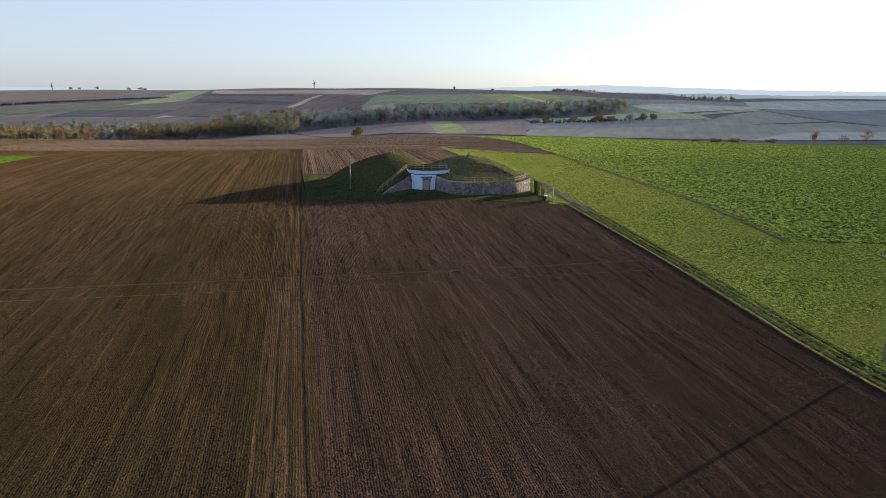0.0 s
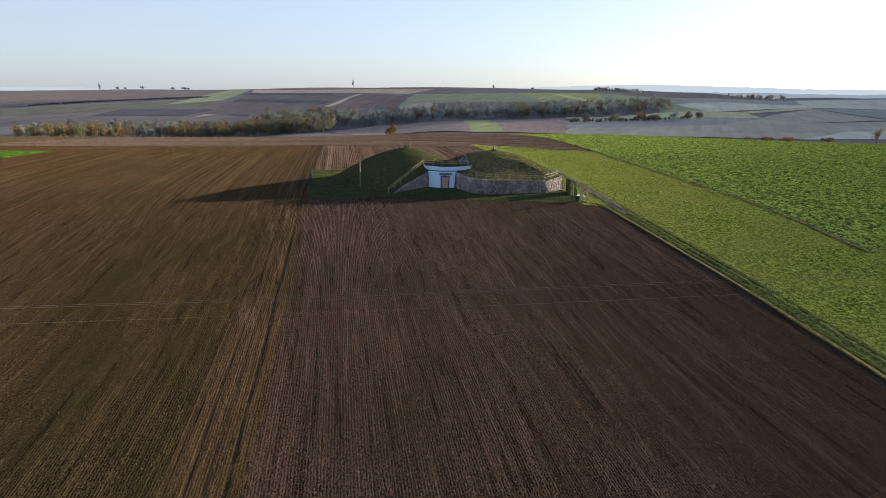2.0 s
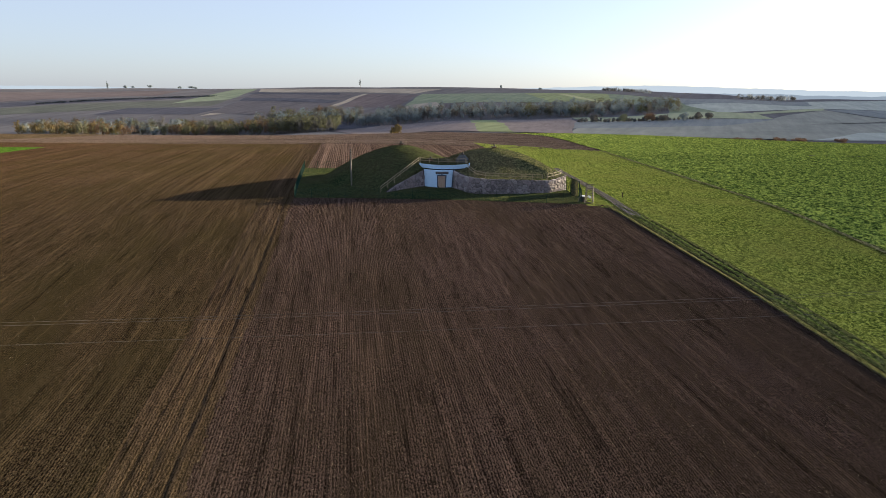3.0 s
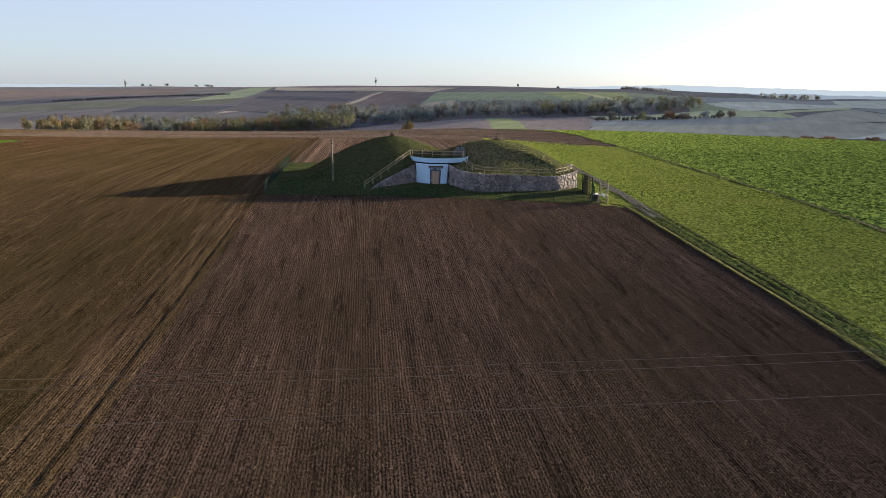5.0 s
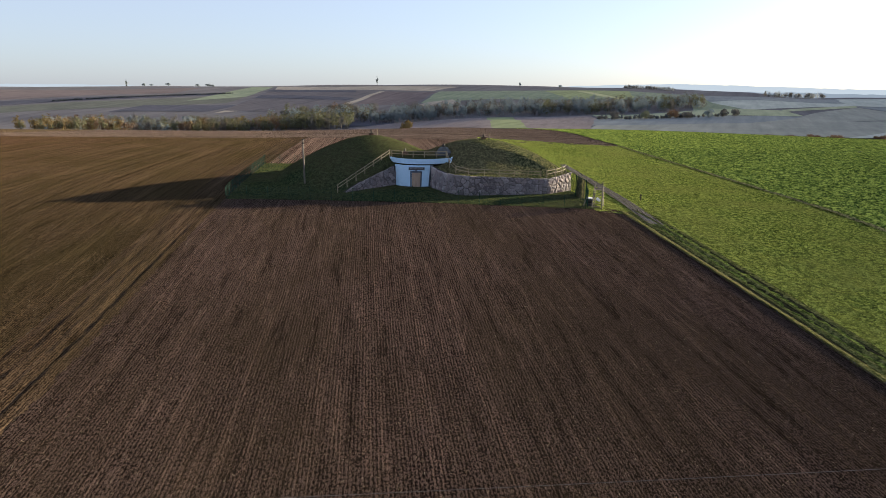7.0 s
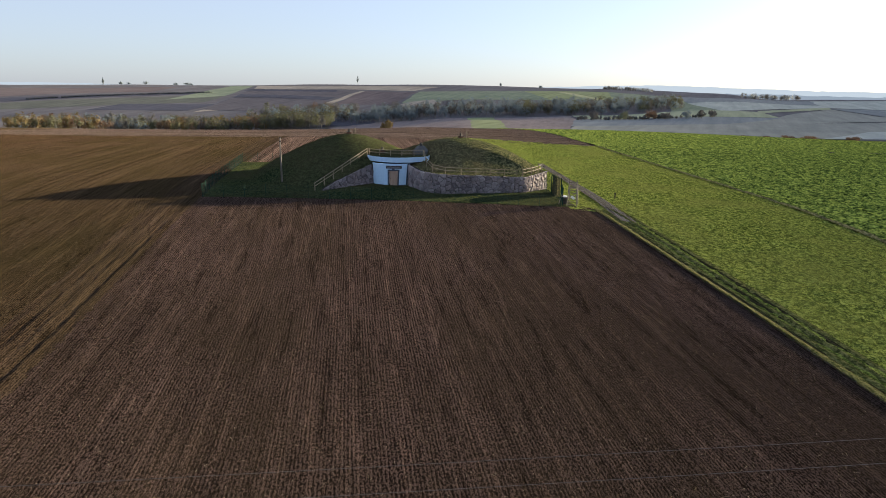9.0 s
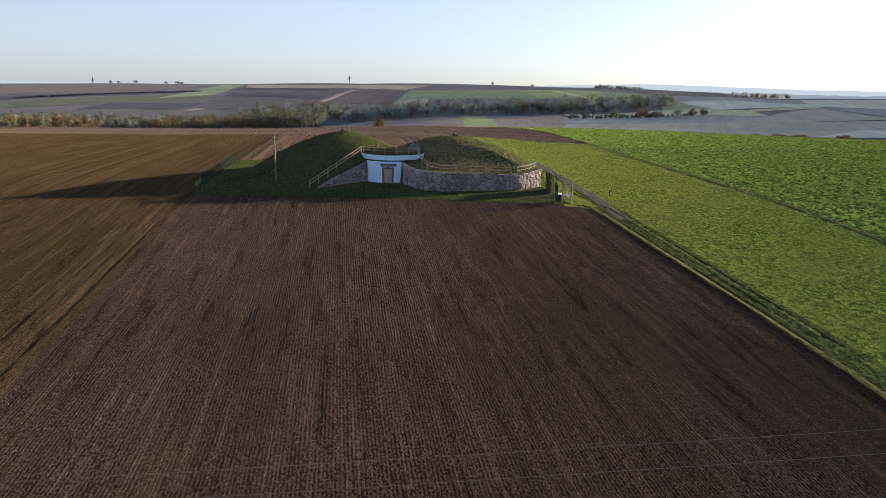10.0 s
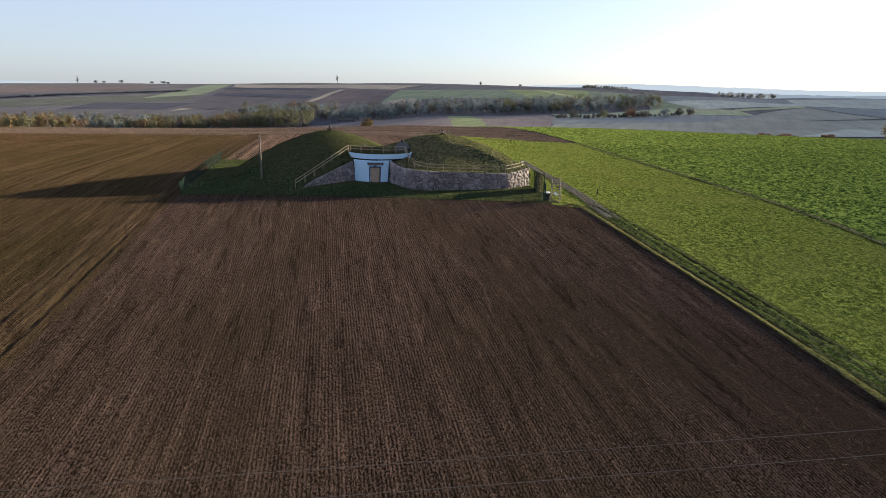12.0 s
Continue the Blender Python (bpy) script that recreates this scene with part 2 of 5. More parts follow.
def grass(name, a, bcol, c, scale=1.0, dry=None, depth=0.16):
    """Uneven turf: blades, tussocks, drier patches."""
    m, nt, b = material(name, 0.97, 0.0)
    flat = object_vec(nt)
    comb = object_vec(nt, 0.1, (0.8, 0.62, 1.0))
    big = noise_of(nt, flat, 0.07, 4)
    mid = contrast(nt, noise_of(nt, comb, 3.2 * scale, 5, 0.72), 0.37, 0.63)
    fine = contrast(nt, noise_of(nt, comb, 9.0 * scale, 4, 0.75), 0.36, 0.64)
    f = mathn(nt, "ADD", mathn(nt, "MULTIPLY", mid, 0.5), mathn(nt, "MULTIPLY", fine, 0.5))
    col = ramp(nt, f, [(0.26, a), (0.5, bcol), (0.76, c)])
    if dry:
        col = blend(nt, mathn(nt, "MULTIPLY", contrast(nt, big, 0.42, 0.64), 0.8), col, blend(nt, 0.6, col, dry))
    nt.links.new(col, b.inputs["Base Color"])
    bump(nt, b, mathn(nt, "ADD", mid, mathn(nt, "MULTIPLY", fine, 0.5)), 0.9, depth / scale)
    return m


def hazed_farland(name, a, bcol, turn=0.3, scale=1.0):
    """A distant field: two close tones with haze put into them, streaked along its rows."""
    m, nt, b = material(name, 0.97, 0.0)
    f = mathn(nt, "ADD", mathn(nt, "MULTIPLY", noise_of(nt, object_vec(nt, turn, (1, 0.08, 1)), 0.12 * scale, 4, 0.7), 0.65),
              mathn(nt, "MULTIPLY", noise_of(nt, object_vec(nt), 0.02 * scale, 4, 0.6), 0.35))
    lo, hi = tuple(v * 0.9 for v in a), tuple(v * 1.1 for v in bcol)
    nt.links.new(ramp(nt, f, [(0.34, lo), (0.66, hi)]), b.inputs["Base Color"])
    return m


def plain(name, a, bcol, scale=4.0, rough=0.7, spec=0.3, metal=0.0, relief=0.3, stretch=(1, 1, 1)):
    m, nt, b = material(name, rough, spec, metal)
    v = object_vec(nt, 0, stretch)
    f = noise_of(nt, v, scale, 6, 0.65)
    f2 = noise_of(nt, v, scale * 0.15, 3)
    nt.links.new(ramp(nt, mathn(nt, "ADD", mathn(nt, "MULTIPLY", f, 0.6), mathn(nt, "MULTIPLY", f2, 0.4)), [(0.35, a), (0.65, bcol)]), b.inputs["Base Color"])
    if relief:
        bump(nt, b, f, relief, 0.02)
    return m


def leafy(name, tones, thin=0.5, mottle=0.0):
    """Foliage: tones vary leaf clump by leaf clump."""
    m, nt, b = material(name, 0.97, 0.0)
    geo = nt.nodes.new("ShaderNodeNewGeometry")
    n = len(tones)
    col = ramp(nt, geo.outputs["Random Per Island"], [(i / max(1, n - 1), t) for i, t in enumerate(tones)])
    if mottle:
        leaves = contrast(nt, noise_of(nt, object_vec(nt), mottle, 3, 0.7), 0.3, 0.7)
        col = blend(nt, 1.0, col, ramp(nt, leaves, [(0.0, (0.7, 0.7, 0.72)), (1.0, (1.25, 1.25, 1.23))]), "MULTIPLY")
        bump(nt, b, leaves, 0.7, 0.5 / mottle)
    nt.links.new(col, b.inputs["Base Color"])
    tr = nt.nodes.new("ShaderNodeBsdfTranslucent")
    nt.links.new(col, tr.inputs["Color"])
    mx = nt.nodes.new("ShaderNodeMixShader")
    mx.inputs[0].default_value = thin
    nt.links.new(b.outputs[0], mx.inputs[1])
    nt.links.new(tr.outputs[0], mx.inputs[2])
    nt.links.new(mx.outputs[0], nt.nodes["Material Output"].inputs["Surface"])
    return m


M_PLOUGH = soil("ploughed_soil", (0.006194, 0.004471, 0.004129), (0.02809, 0.02015, 0.01776), (0.08668, 0.0621, 0.05394), tint=(0.03395, 0.02539, 0.01748), fleck=(0.2139, 0.1702, 0.1414), light_grade=(40, 130, (0.77, 0.77, 0.77), (1.2, 1.19, 1.19)))
M_STUBBLE = soil("stubble_soil", (0.00903, 0.007, 0.00465), (0.0363, 0.0271, 0.017), (0.0972, 0.0742, 0.0456), streak=0.6, tint=(0.032, 0.0284, 0.0128), fleck=(0.226, 0.18, 0.117), light_grade=(50, 170, (0.50, 0.52, 0.54), (1.14, 1.05, 1.02)), side=(-75, -10, (1.02, 0.86, 0.97)))
M_STUBBLE2 = soil("far_stubble", (0.0161, 0.0116, 0.00752), (0.0579, 0.0425, 0.0282), (0.145, 0.11, 0.0727), streak=1.0, tint=(0.053, 0.0431, 0.0239), fleck_at=0.78, row_scale=0.65)
M_STRIP = soil("strip_soil", (0.0148, 0.01072, 0.007766), (0.03996, 0.02851, 0.01959), (0.0902, 0.06429, 0.04352), streak=1.2, tint=(0.04203, 0.03321, 0.01725), fleck=(0.1885, 0.1417, 0.09482))
M_RED = soil("red_soil", (0.0246, 0.0165, 0.0135), (0.0808, 0.0545, 0.0442), (0.185, 0.135, 0.114), streak=1.6, fleck_at=0.8, row_scale=0.4)
M_REDX = soil("red_soil_far", (0.0323, 0.0227, 0.0193), (0.0879, 0.0652, 0.0565), (0.176, 0.14, 0.123), turn=-1.45, streak=1.6, fleck_at=0.85, row_scale=0.25)
M_MEADOW = grass("meadow_grass", (0.0271, 0.04963, 0.01151), (0.1727, 0.2415, 0.04604), (0.4801, 0.5547, 0.1342), dry=(0.2812, 0.2951, 0.08152), depth=0.26)
M_LAWN = grass("mound_grass", (0.01181, 0.0246, 0.01322), (0.0354, 0.05604, 0.02829), (0.08364, 0.1003, 0.04899), dry=(0.0984, 0.08364, 0.04715), depth=0.2)
M_DRY_TURF = grass("dry_mound_turf", (0.0182, 0.0273, 0.0156), (0.0728, 0.0832, 0.0442), (0.221, 0.215, 0.117), dry=(0.195, 0.156, 0.0936), depth=0.22)
M_CROP = grass("crop_leaves", (0.03032, 0.05724, 0.01463), (0.1866, 0.2805, 0.06095), (0.5364, 0.6411, 0.1402), 0.45, depth=0.2)
M_YOUNG = grass("young_crop_leaves", (0.014, 0.045, 0.008), (0.048, 0.12, 0.016), (0.12, 0.235, 0.034), 0.5, depth=0.12)
M_MARGIN = grass("dry_margin", (0.10, 0.09, 0.045), (0.19, 0.17, 0.08), (0.28, 0.25, 0.12))
# Far ground: paled and blued so that its colour carries the haze.
M_LAND = hazed_farland("farmland", (0.102, 0.102, 0.117), (0.135, 0.134, 0.147), 0.3, 0.5)

# ---- the ground: one sheet to the horizon ----
def spaced(*runs):
    out = []
    for a, b, s in runs:
        out += list(np.arange(a, b, s))
    return np.array(out + [runs[-1][1]], float)


gx = spaced((-4900, -1500, 170), (-1500, -260, 20), (-260, 260, 5), (260, 1500, 20), (1500, 4900, 170))
gy = spaced((-4900, -300, 200), (-300, 0, 20), (0, 500, 5), (500, 2200, 14), (2200, 4900, 60))
GX, GY = np.meshgrid(gx, gy, indexing="ij")
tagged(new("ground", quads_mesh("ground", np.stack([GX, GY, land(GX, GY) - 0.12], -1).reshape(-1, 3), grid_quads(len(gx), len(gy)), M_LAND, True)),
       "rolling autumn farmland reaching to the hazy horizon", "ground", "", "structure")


def on_row(x0, y0, v):
    """The point v metres along the row through (x0, y0)."""
    return (x0 + RV[0] * v, y0 + RV[1] * v)


def clods(amp, seed, period=0.2):
    def f(x, y):
        u = x * RU[0] + y * RU[1]
        w = x * RV[0] + y * RV[1]
        n1 = smooth_noise(u, w * 0.7, 0.21 * max(1.0, period / 0.3), seed)
        n2 = smooth_noise(u, w * 0.01, 0.6, seed + 1)
        n3 = smooth_noise(u, w * 0.02, 2.6, seed + 2)
        wob = 2.2 * smooth_noise(u * 0.3, w * 0.15, 2.0, seed + 3)
        rows = np.sin(u * 2 * math.pi / period + wob)
        return amp * (0.55 * n1 + 0.14 * n2 + 0.25 * n3 + (0.15 if period > 0.4 else 0.0) * rows * (0.3 + 1.2 * n1) + 0.22 * np.random.default_rng(seed + 9).random(x.shape)) - amp * 0.7
    return f


# fields near the camera; the rows of the main field start behind the camera
L0, R0 = (-5.9, 33.0), (36.9, 55.0)
pl, pr = on_row(*L0, -75), on_row(*R0, -95)


def edge_sway(x, y):
    """The field's right edge is not quite straight: shifts points near it across the rows."""
    u = (x - R0[0]) * RU[0] + (y - R0[1]) * RU[1]
    v = (x - R0[0]) * RV[0] + (y - R0[1]) * RV[1]
    du = np.interp(v, (-20, -2, 8, 16, 25, 36, 50, 66), (-0.6, -0.5, -0.3, 0.3, 0.75, 0.65, 0.3, 0.2)) * np.clip(1 - np.abs(u) / 9, 0, 1)
    return x + RU[0] * du, y + RU[1] * du



far_l, far_r = (-24.3, 120.2), (22.0, 124.1)
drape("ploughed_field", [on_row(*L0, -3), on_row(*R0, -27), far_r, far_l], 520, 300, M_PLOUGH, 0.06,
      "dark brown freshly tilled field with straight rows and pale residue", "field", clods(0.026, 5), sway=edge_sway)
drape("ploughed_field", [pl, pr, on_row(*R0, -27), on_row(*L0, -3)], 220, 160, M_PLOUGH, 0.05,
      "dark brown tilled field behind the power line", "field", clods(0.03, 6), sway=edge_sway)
# the worn strip between the two fields
def rutted(x, y):
    u = (x - L0[0]) * RU[0] + (y - L0[1]) * RU[1] + 0.07 * np.sin(y / 9.0)
    z = 0.05 * smooth_noise(x, y, 0.3, 31)
    for c, deep, wide in ((-0.98, 0.027, 0.14), (-2.08, 0.015, 0.09), (-3.1, 0.019, 0.1), (-4.2, 0.016, 0.09)):
        wob = 0.14 * (smooth_noise(y * 0 + c, y, 6.0, 37) - 0.5) + 0.06 * (smooth_noise(y * 0 + c, y, 1.1, 38) - 0.5)
        pull = 0.75 + 0.5 * smooth_noise(y * 0 + c, y, 2.5, 39)
        z = z + deep * pull * (0.5 * np.exp(-((u - c - wob - 0.42) / 0.15) ** 2) - np.exp(-((u - c - wob) / wide) ** 2))
    return z
def at_strip(u, v):
    p = np.array(L0) + RU * u + RV * v
    return (p[0], p[1])
drape("field_strip", [at_strip(-4.4, -10), at_strip(0.25, -10), at_strip(0.25, 205), at_strip(-4.4, 205)], 64, 520, M_STRIP, 0.025,
      "tan strip of rutted earth and dry grass between two fields", "strip", rutted)
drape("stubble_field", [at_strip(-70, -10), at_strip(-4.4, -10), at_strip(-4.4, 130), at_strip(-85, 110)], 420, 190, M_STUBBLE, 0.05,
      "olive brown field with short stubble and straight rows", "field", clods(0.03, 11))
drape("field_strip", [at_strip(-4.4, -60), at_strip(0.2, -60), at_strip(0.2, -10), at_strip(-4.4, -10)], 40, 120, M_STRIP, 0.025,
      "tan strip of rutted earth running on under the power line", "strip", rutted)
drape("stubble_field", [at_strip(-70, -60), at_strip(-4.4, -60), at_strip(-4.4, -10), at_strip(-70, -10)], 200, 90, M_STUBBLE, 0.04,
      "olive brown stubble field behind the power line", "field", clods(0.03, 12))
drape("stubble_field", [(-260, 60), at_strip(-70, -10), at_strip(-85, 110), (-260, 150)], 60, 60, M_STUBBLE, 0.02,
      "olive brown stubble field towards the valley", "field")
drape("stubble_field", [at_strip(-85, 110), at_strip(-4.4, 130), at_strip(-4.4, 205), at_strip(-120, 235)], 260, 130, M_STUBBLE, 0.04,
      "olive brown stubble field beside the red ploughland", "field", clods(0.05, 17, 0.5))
# behind the mounds
drape("red_field", [at_strip(0.25, 122), (13.5, 158), (2.5, 240), at_strip(0.25, 205)], 320, 160, M_RED, 0.03,
      "reddish brown ploughed field with bold straight rows", "field", clods(0.12, 15, 0.8))
drape("red_field", [at_strip(-150, 235), (38, 226), (11, 376), (-190, 385)], 140, 110, M_REDX, 0.04,
      "reddish brown ploughed headland along the ridge", "field")
# meadow and crop
def tufty(amp, seed):
    return lambda x, y: amp * (smooth_noise(x * 0.6, y, 0.7, seed) + 0.6 * smooth_noise(x * 0.6, y, 0.3, seed + 1) + 0.5 * smooth_noise(x, y, 3.5, seed + 2)) - amp
e0, e1 = on_row(*R0, -60), (23.6, 122.0)
mid_a, mid_b = (80, -2), (80, 114)
drape("meadow", [on_row(*R0, -60), mid_a, (53, 101.5), (24.2, 122)], 200, 400, M_MEADOW, 0.05,
      "sunlit yellow green meadow with short uneven grass", "meadow", tufty(0.12, 21), sway=edge_sway)
drape("meadow", [mid_a, (230, -2), (230, 101), (53, 101.5)], 200, 120, M_MEADOW, 0.05,
      "sunlit yellow green meadow below the crop", "meadow", tufty(0.12, 21))
drape("meadow", [(24.2, 122), (53, 101.5), (38, 225), (2, 240)], 110, 300, M_MEADOW, 0.05,
      "sunlit yellow green meadow beside the mounds", "meadow", tufty(0.12, 21))
def leafy_humps(tall, seed):
    """Leaf clumps of a row crop: rounded humps with gaps of lower leaves between."""
    def f(x, y):
        n = 0.55 * smooth_noise(x, y * 0.7, 0.75, seed) + 0.45 * smooth_noise(x, y * 0.8, 0.34, seed + 1)
        patch = smooth_noise(x, y, 6.0, seed + 2)
        return tall * np.clip((n - 0.42 + 0.2 * patch) / 0.35, 0, 1.2)
    return f


drape("crop_field", [(53, 101), (76, 101.2), (150, 234), (38, 225)], 340, 320, M_CROP, 0.02,
      "bright green leafy crop in broad rows", "crop field", leafy_humps(0.2, 25))
drape("crop_field", [(76, 101.2), (230, 101.5), (260, 250), (150, 234)], 60, 50, M_CROP, 0.10,
      "bright green leafy crop beyond the meadow", "crop field", tufty(0.16, 26))
drape("crop_field", [(38.2, 223.5), (260, 248), (210, 300), (11, 376)], 170, 120, M_CROP, 0.04,
      "bright green leafy crop reaching the ridge", "crop field", leafy_humps(0.2, 25))

M_EDGE = grass("crop_edge_weeds", (0.05, 0.058, 0.025), (0.17, 0.175, 0.08), (0.34, 0.33, 0.17))
drape("crop_margin", [(52.3, 100.6), (53.3, 100.8), (38.2, 225), (37.3, 225)], 12, 240, M_EDGE, 0.16, "bare earth and dry weeds along the edge of the crop", "margin", tufty(0.12, 29))

# ---- more materials ----
M_PAINT = plain("pale_blue_limewash", (0.40, 0.585, 0.76), (0.52, 0.70, 0.86), 2.2, 0.8, 0.2, 0, 0.25)
M_BLUE = plain("blue_grey_paint", (0.045, 0.06, 0.09), (0.08, 0.10, 0.14), 5, 0.7)
M_DOOR = plain("door_boards", (0.30, 0.21, 0.16), (0.44, 0.33, 0.26), 3, 0.6, 0.3, 0, 0.4, (8, 8, 0.6))
M_SIGN = plain("sign_plate", (0.03, 0.032, 0.04), (0.06, 0.06, 0.07), 6, 0.5)
M_SIGNBAR = plain("sign_lettering", (0.16, 0.16, 0.17), (0.24, 0.24, 0.25), 6, 0.6)
M_MORTAR = plain("wall_mortar", (0.022, 0.02, 0.02), (0.055, 0.05, 0.047), 6, 0.95, 0.1, 0, 0.6)
M_CONCRETE = plain("weathered_concrete", (0.10, 0.10, 0.10), (0.19, 0.188, 0.182), 3, 0.85, 0.2, 0, 0.4)
M_WOOD = plain("weathered_timber", (0.176, 0.149, 0.101), (0.338, 0.284, 0.203), 6, 0.8, 0.2, 0, 0.4, (1.35, 1.35, 1.35))
M_POLE = plain("pole_timber", (0.11, 0.098, 0.085), (0.21, 0.19, 0.165), 5, 0.8, 0.2, 0, 0.4, (3, 3, 0.4))
M_WIRE = plain("green_wire", (0.010, 0.036, 0.026), (0.017, 0.055, 0.042), 8, 0.8, 0.05, 0, 0)
M_STEEL = plain("galvanised_steel", (0.38, 0.39, 0.40), (0.52, 0.53, 0.54), 8, 0.5, 0.4, 0.6, 0.1)
M_DARK = plain("dark_iron", (0.018, 0.017, 0.016), (0.05, 0.045, 0.04), 8, 0.7)
M_BRICK = plain("red_brick", (0.085, 0.045, 0.034), (0.15, 0.085, 0.062), 9, 0.9)
M_CABLE = plain("power_cable", (0.085, 0.083, 0.085), (0.125, 0.122, 0.122), 3, 0.6, 0.2, 0.0, 0)
M_SLATE = plain("slate_cladding", (0.05, 0.056, 0.062), (0.10, 0.107, 0.115), 4, 0.7, 0.3, 0, 0.4)
M_LID = plain("white_plastic", (0.65, 0.67, 0.70), (0.78, 0.80, 0.82), 5, 0.5)
M_BARK = plain("bark", (0.06, 0.05, 0.04), (0.13, 0.11, 0.09), 3, 0.95)
M_GRAVEL = soil("lane_gravel", (0.0432, 0.0418, 0.0288), (0.112, 0.104, 0.085), (0.216, 0.202, 0.18), turn=-0.05, streak=1.2)


def stone_material():
    m, nt, b = material("granite_stone", 0.85, 0.3)
    info = nt.nodes.new("ShaderNodeObjectInfo")
    v = object_vec(nt)
    col = ramp(nt, info.outputs["Random"], [(0.0, (0.08, 0.072, 0.087)), (0.25, (0.15, 0.138, 0.158)), (0.5, (0.26, 0.215, 0.223)), (0.75, (0.22, 0.206, 0.233)), (1.0, (0.39, 0.36, 0.375))])
    grain = noise_of(nt, v, 5, 9, 0.8)
    col = blend(nt, 0.5, col, ramp(nt, contrast(nt, grain, 0.3, 0.7), [(0.15, (0.03, 0.026, 0.03)), (0.5, (0.16, 0.138, 0.145)), (0.85, (0.42, 0.375, 0.38))]))
    nt.links.new(col, b.inputs["Base Color"])
    bump(nt, b, grain, 0.7, 0.04)
    return m


M_STONE = stone_material()

# ---- the plot with its two mounds ----
PLOT = ((-24.0, 119.8), (20.7, 123.8), (13.4, 159.0), (-32.3, 155.6))
MOUND_L, MOUND_R = (-10.9, 142.0), (5.6, 141.0)


def curve_through(pts, step=0.05):
    """A smooth plan curve through a few points: arc length and places."""
    p = np.array([pts[0]] + list(pts) + [pts[-1]], float)
    out = []
    for i in range(1, len(p) - 2):
        t = np.linspace(0, 1, 40, endpoint=False)[:, None]
        a, b, c, d = p[i - 1], p[i], p[i + 1], p[i + 2]
        out.append(0.5 * (2 * b + (c - a) * t + (2 * a - 5 * b + 4 * c - d) * t * t + (3 * b - a - 3 * c + d) * t ** 3))
    out = np.vstack(out + [p[-1:]])
    s = np.concatenate([[0], np.cumsum(np.linalg.norm(np.diff(out, axis=0), axis=1))])
    return s, out


WING_L = curve_through([(-11.1, 126.0), (-9.2, 129.2), (-7.4, 132.0), (-5.75, 134.2)])
WING_R = curve_through([(-1.0, 133.2), (0.3, 130.7), (1.7, 128.7), (3.4, 127.8), (5.6, 128.4), (8.3, 129.6), (11.2, 131.0), (13.9, 132.3), (14.7, 132.8), (15.2, 133.4), (16.4, 135.1), (17.9, 137.4)])
FAC_A, FAC_B, FAC_BULGE = np.array((-6.15, 134.15)), np.array((-0.95, 133.15)), 1.2
FAC_D = (FAC_B - FAC_A) / np.linalg.norm(FAC_B - FAC_A)
FAC_N = np.array((FAC_D[1], -FAC_D[0]))
FAC_L = float(np.linalg.norm(FAC_B - FAC_A))


def facade_at(s, out=0.0):
    """Plan point on the bowed facade, s metres from its middle."""
    q = (FAC_A + FAC_B) / 2 + FAC_D * s + FAC_N * (FAC_BULGE * (1 - (2 * s / FAC_L) ** 2) + out)
    return q


fac_pts = np.array([facade_at(s) for s in np.linspace(-FAC_L / 2, FAC_L / 2, 20)])
FRONT = np.vstack([WING_L[1], fac_pts, WING_R[1]])
FRONT = FRONT[np.argsort(FRONT[:, 0])]


def wall_front(x):
    return np.interp(x, FRONT[:, 0], FRONT[:, 1])


CAN_L, CAN_R, CAN_BULGE = -6.9, 1.6, 2.4


def canopy_front(x):
    u = (x - (CAN_L + CAN_R) / 2) / ((CAN_R - CAN_L) / 2)
    return 135.0 - CAN_BULGE * np.clip(1 - u * u, 0, 1)


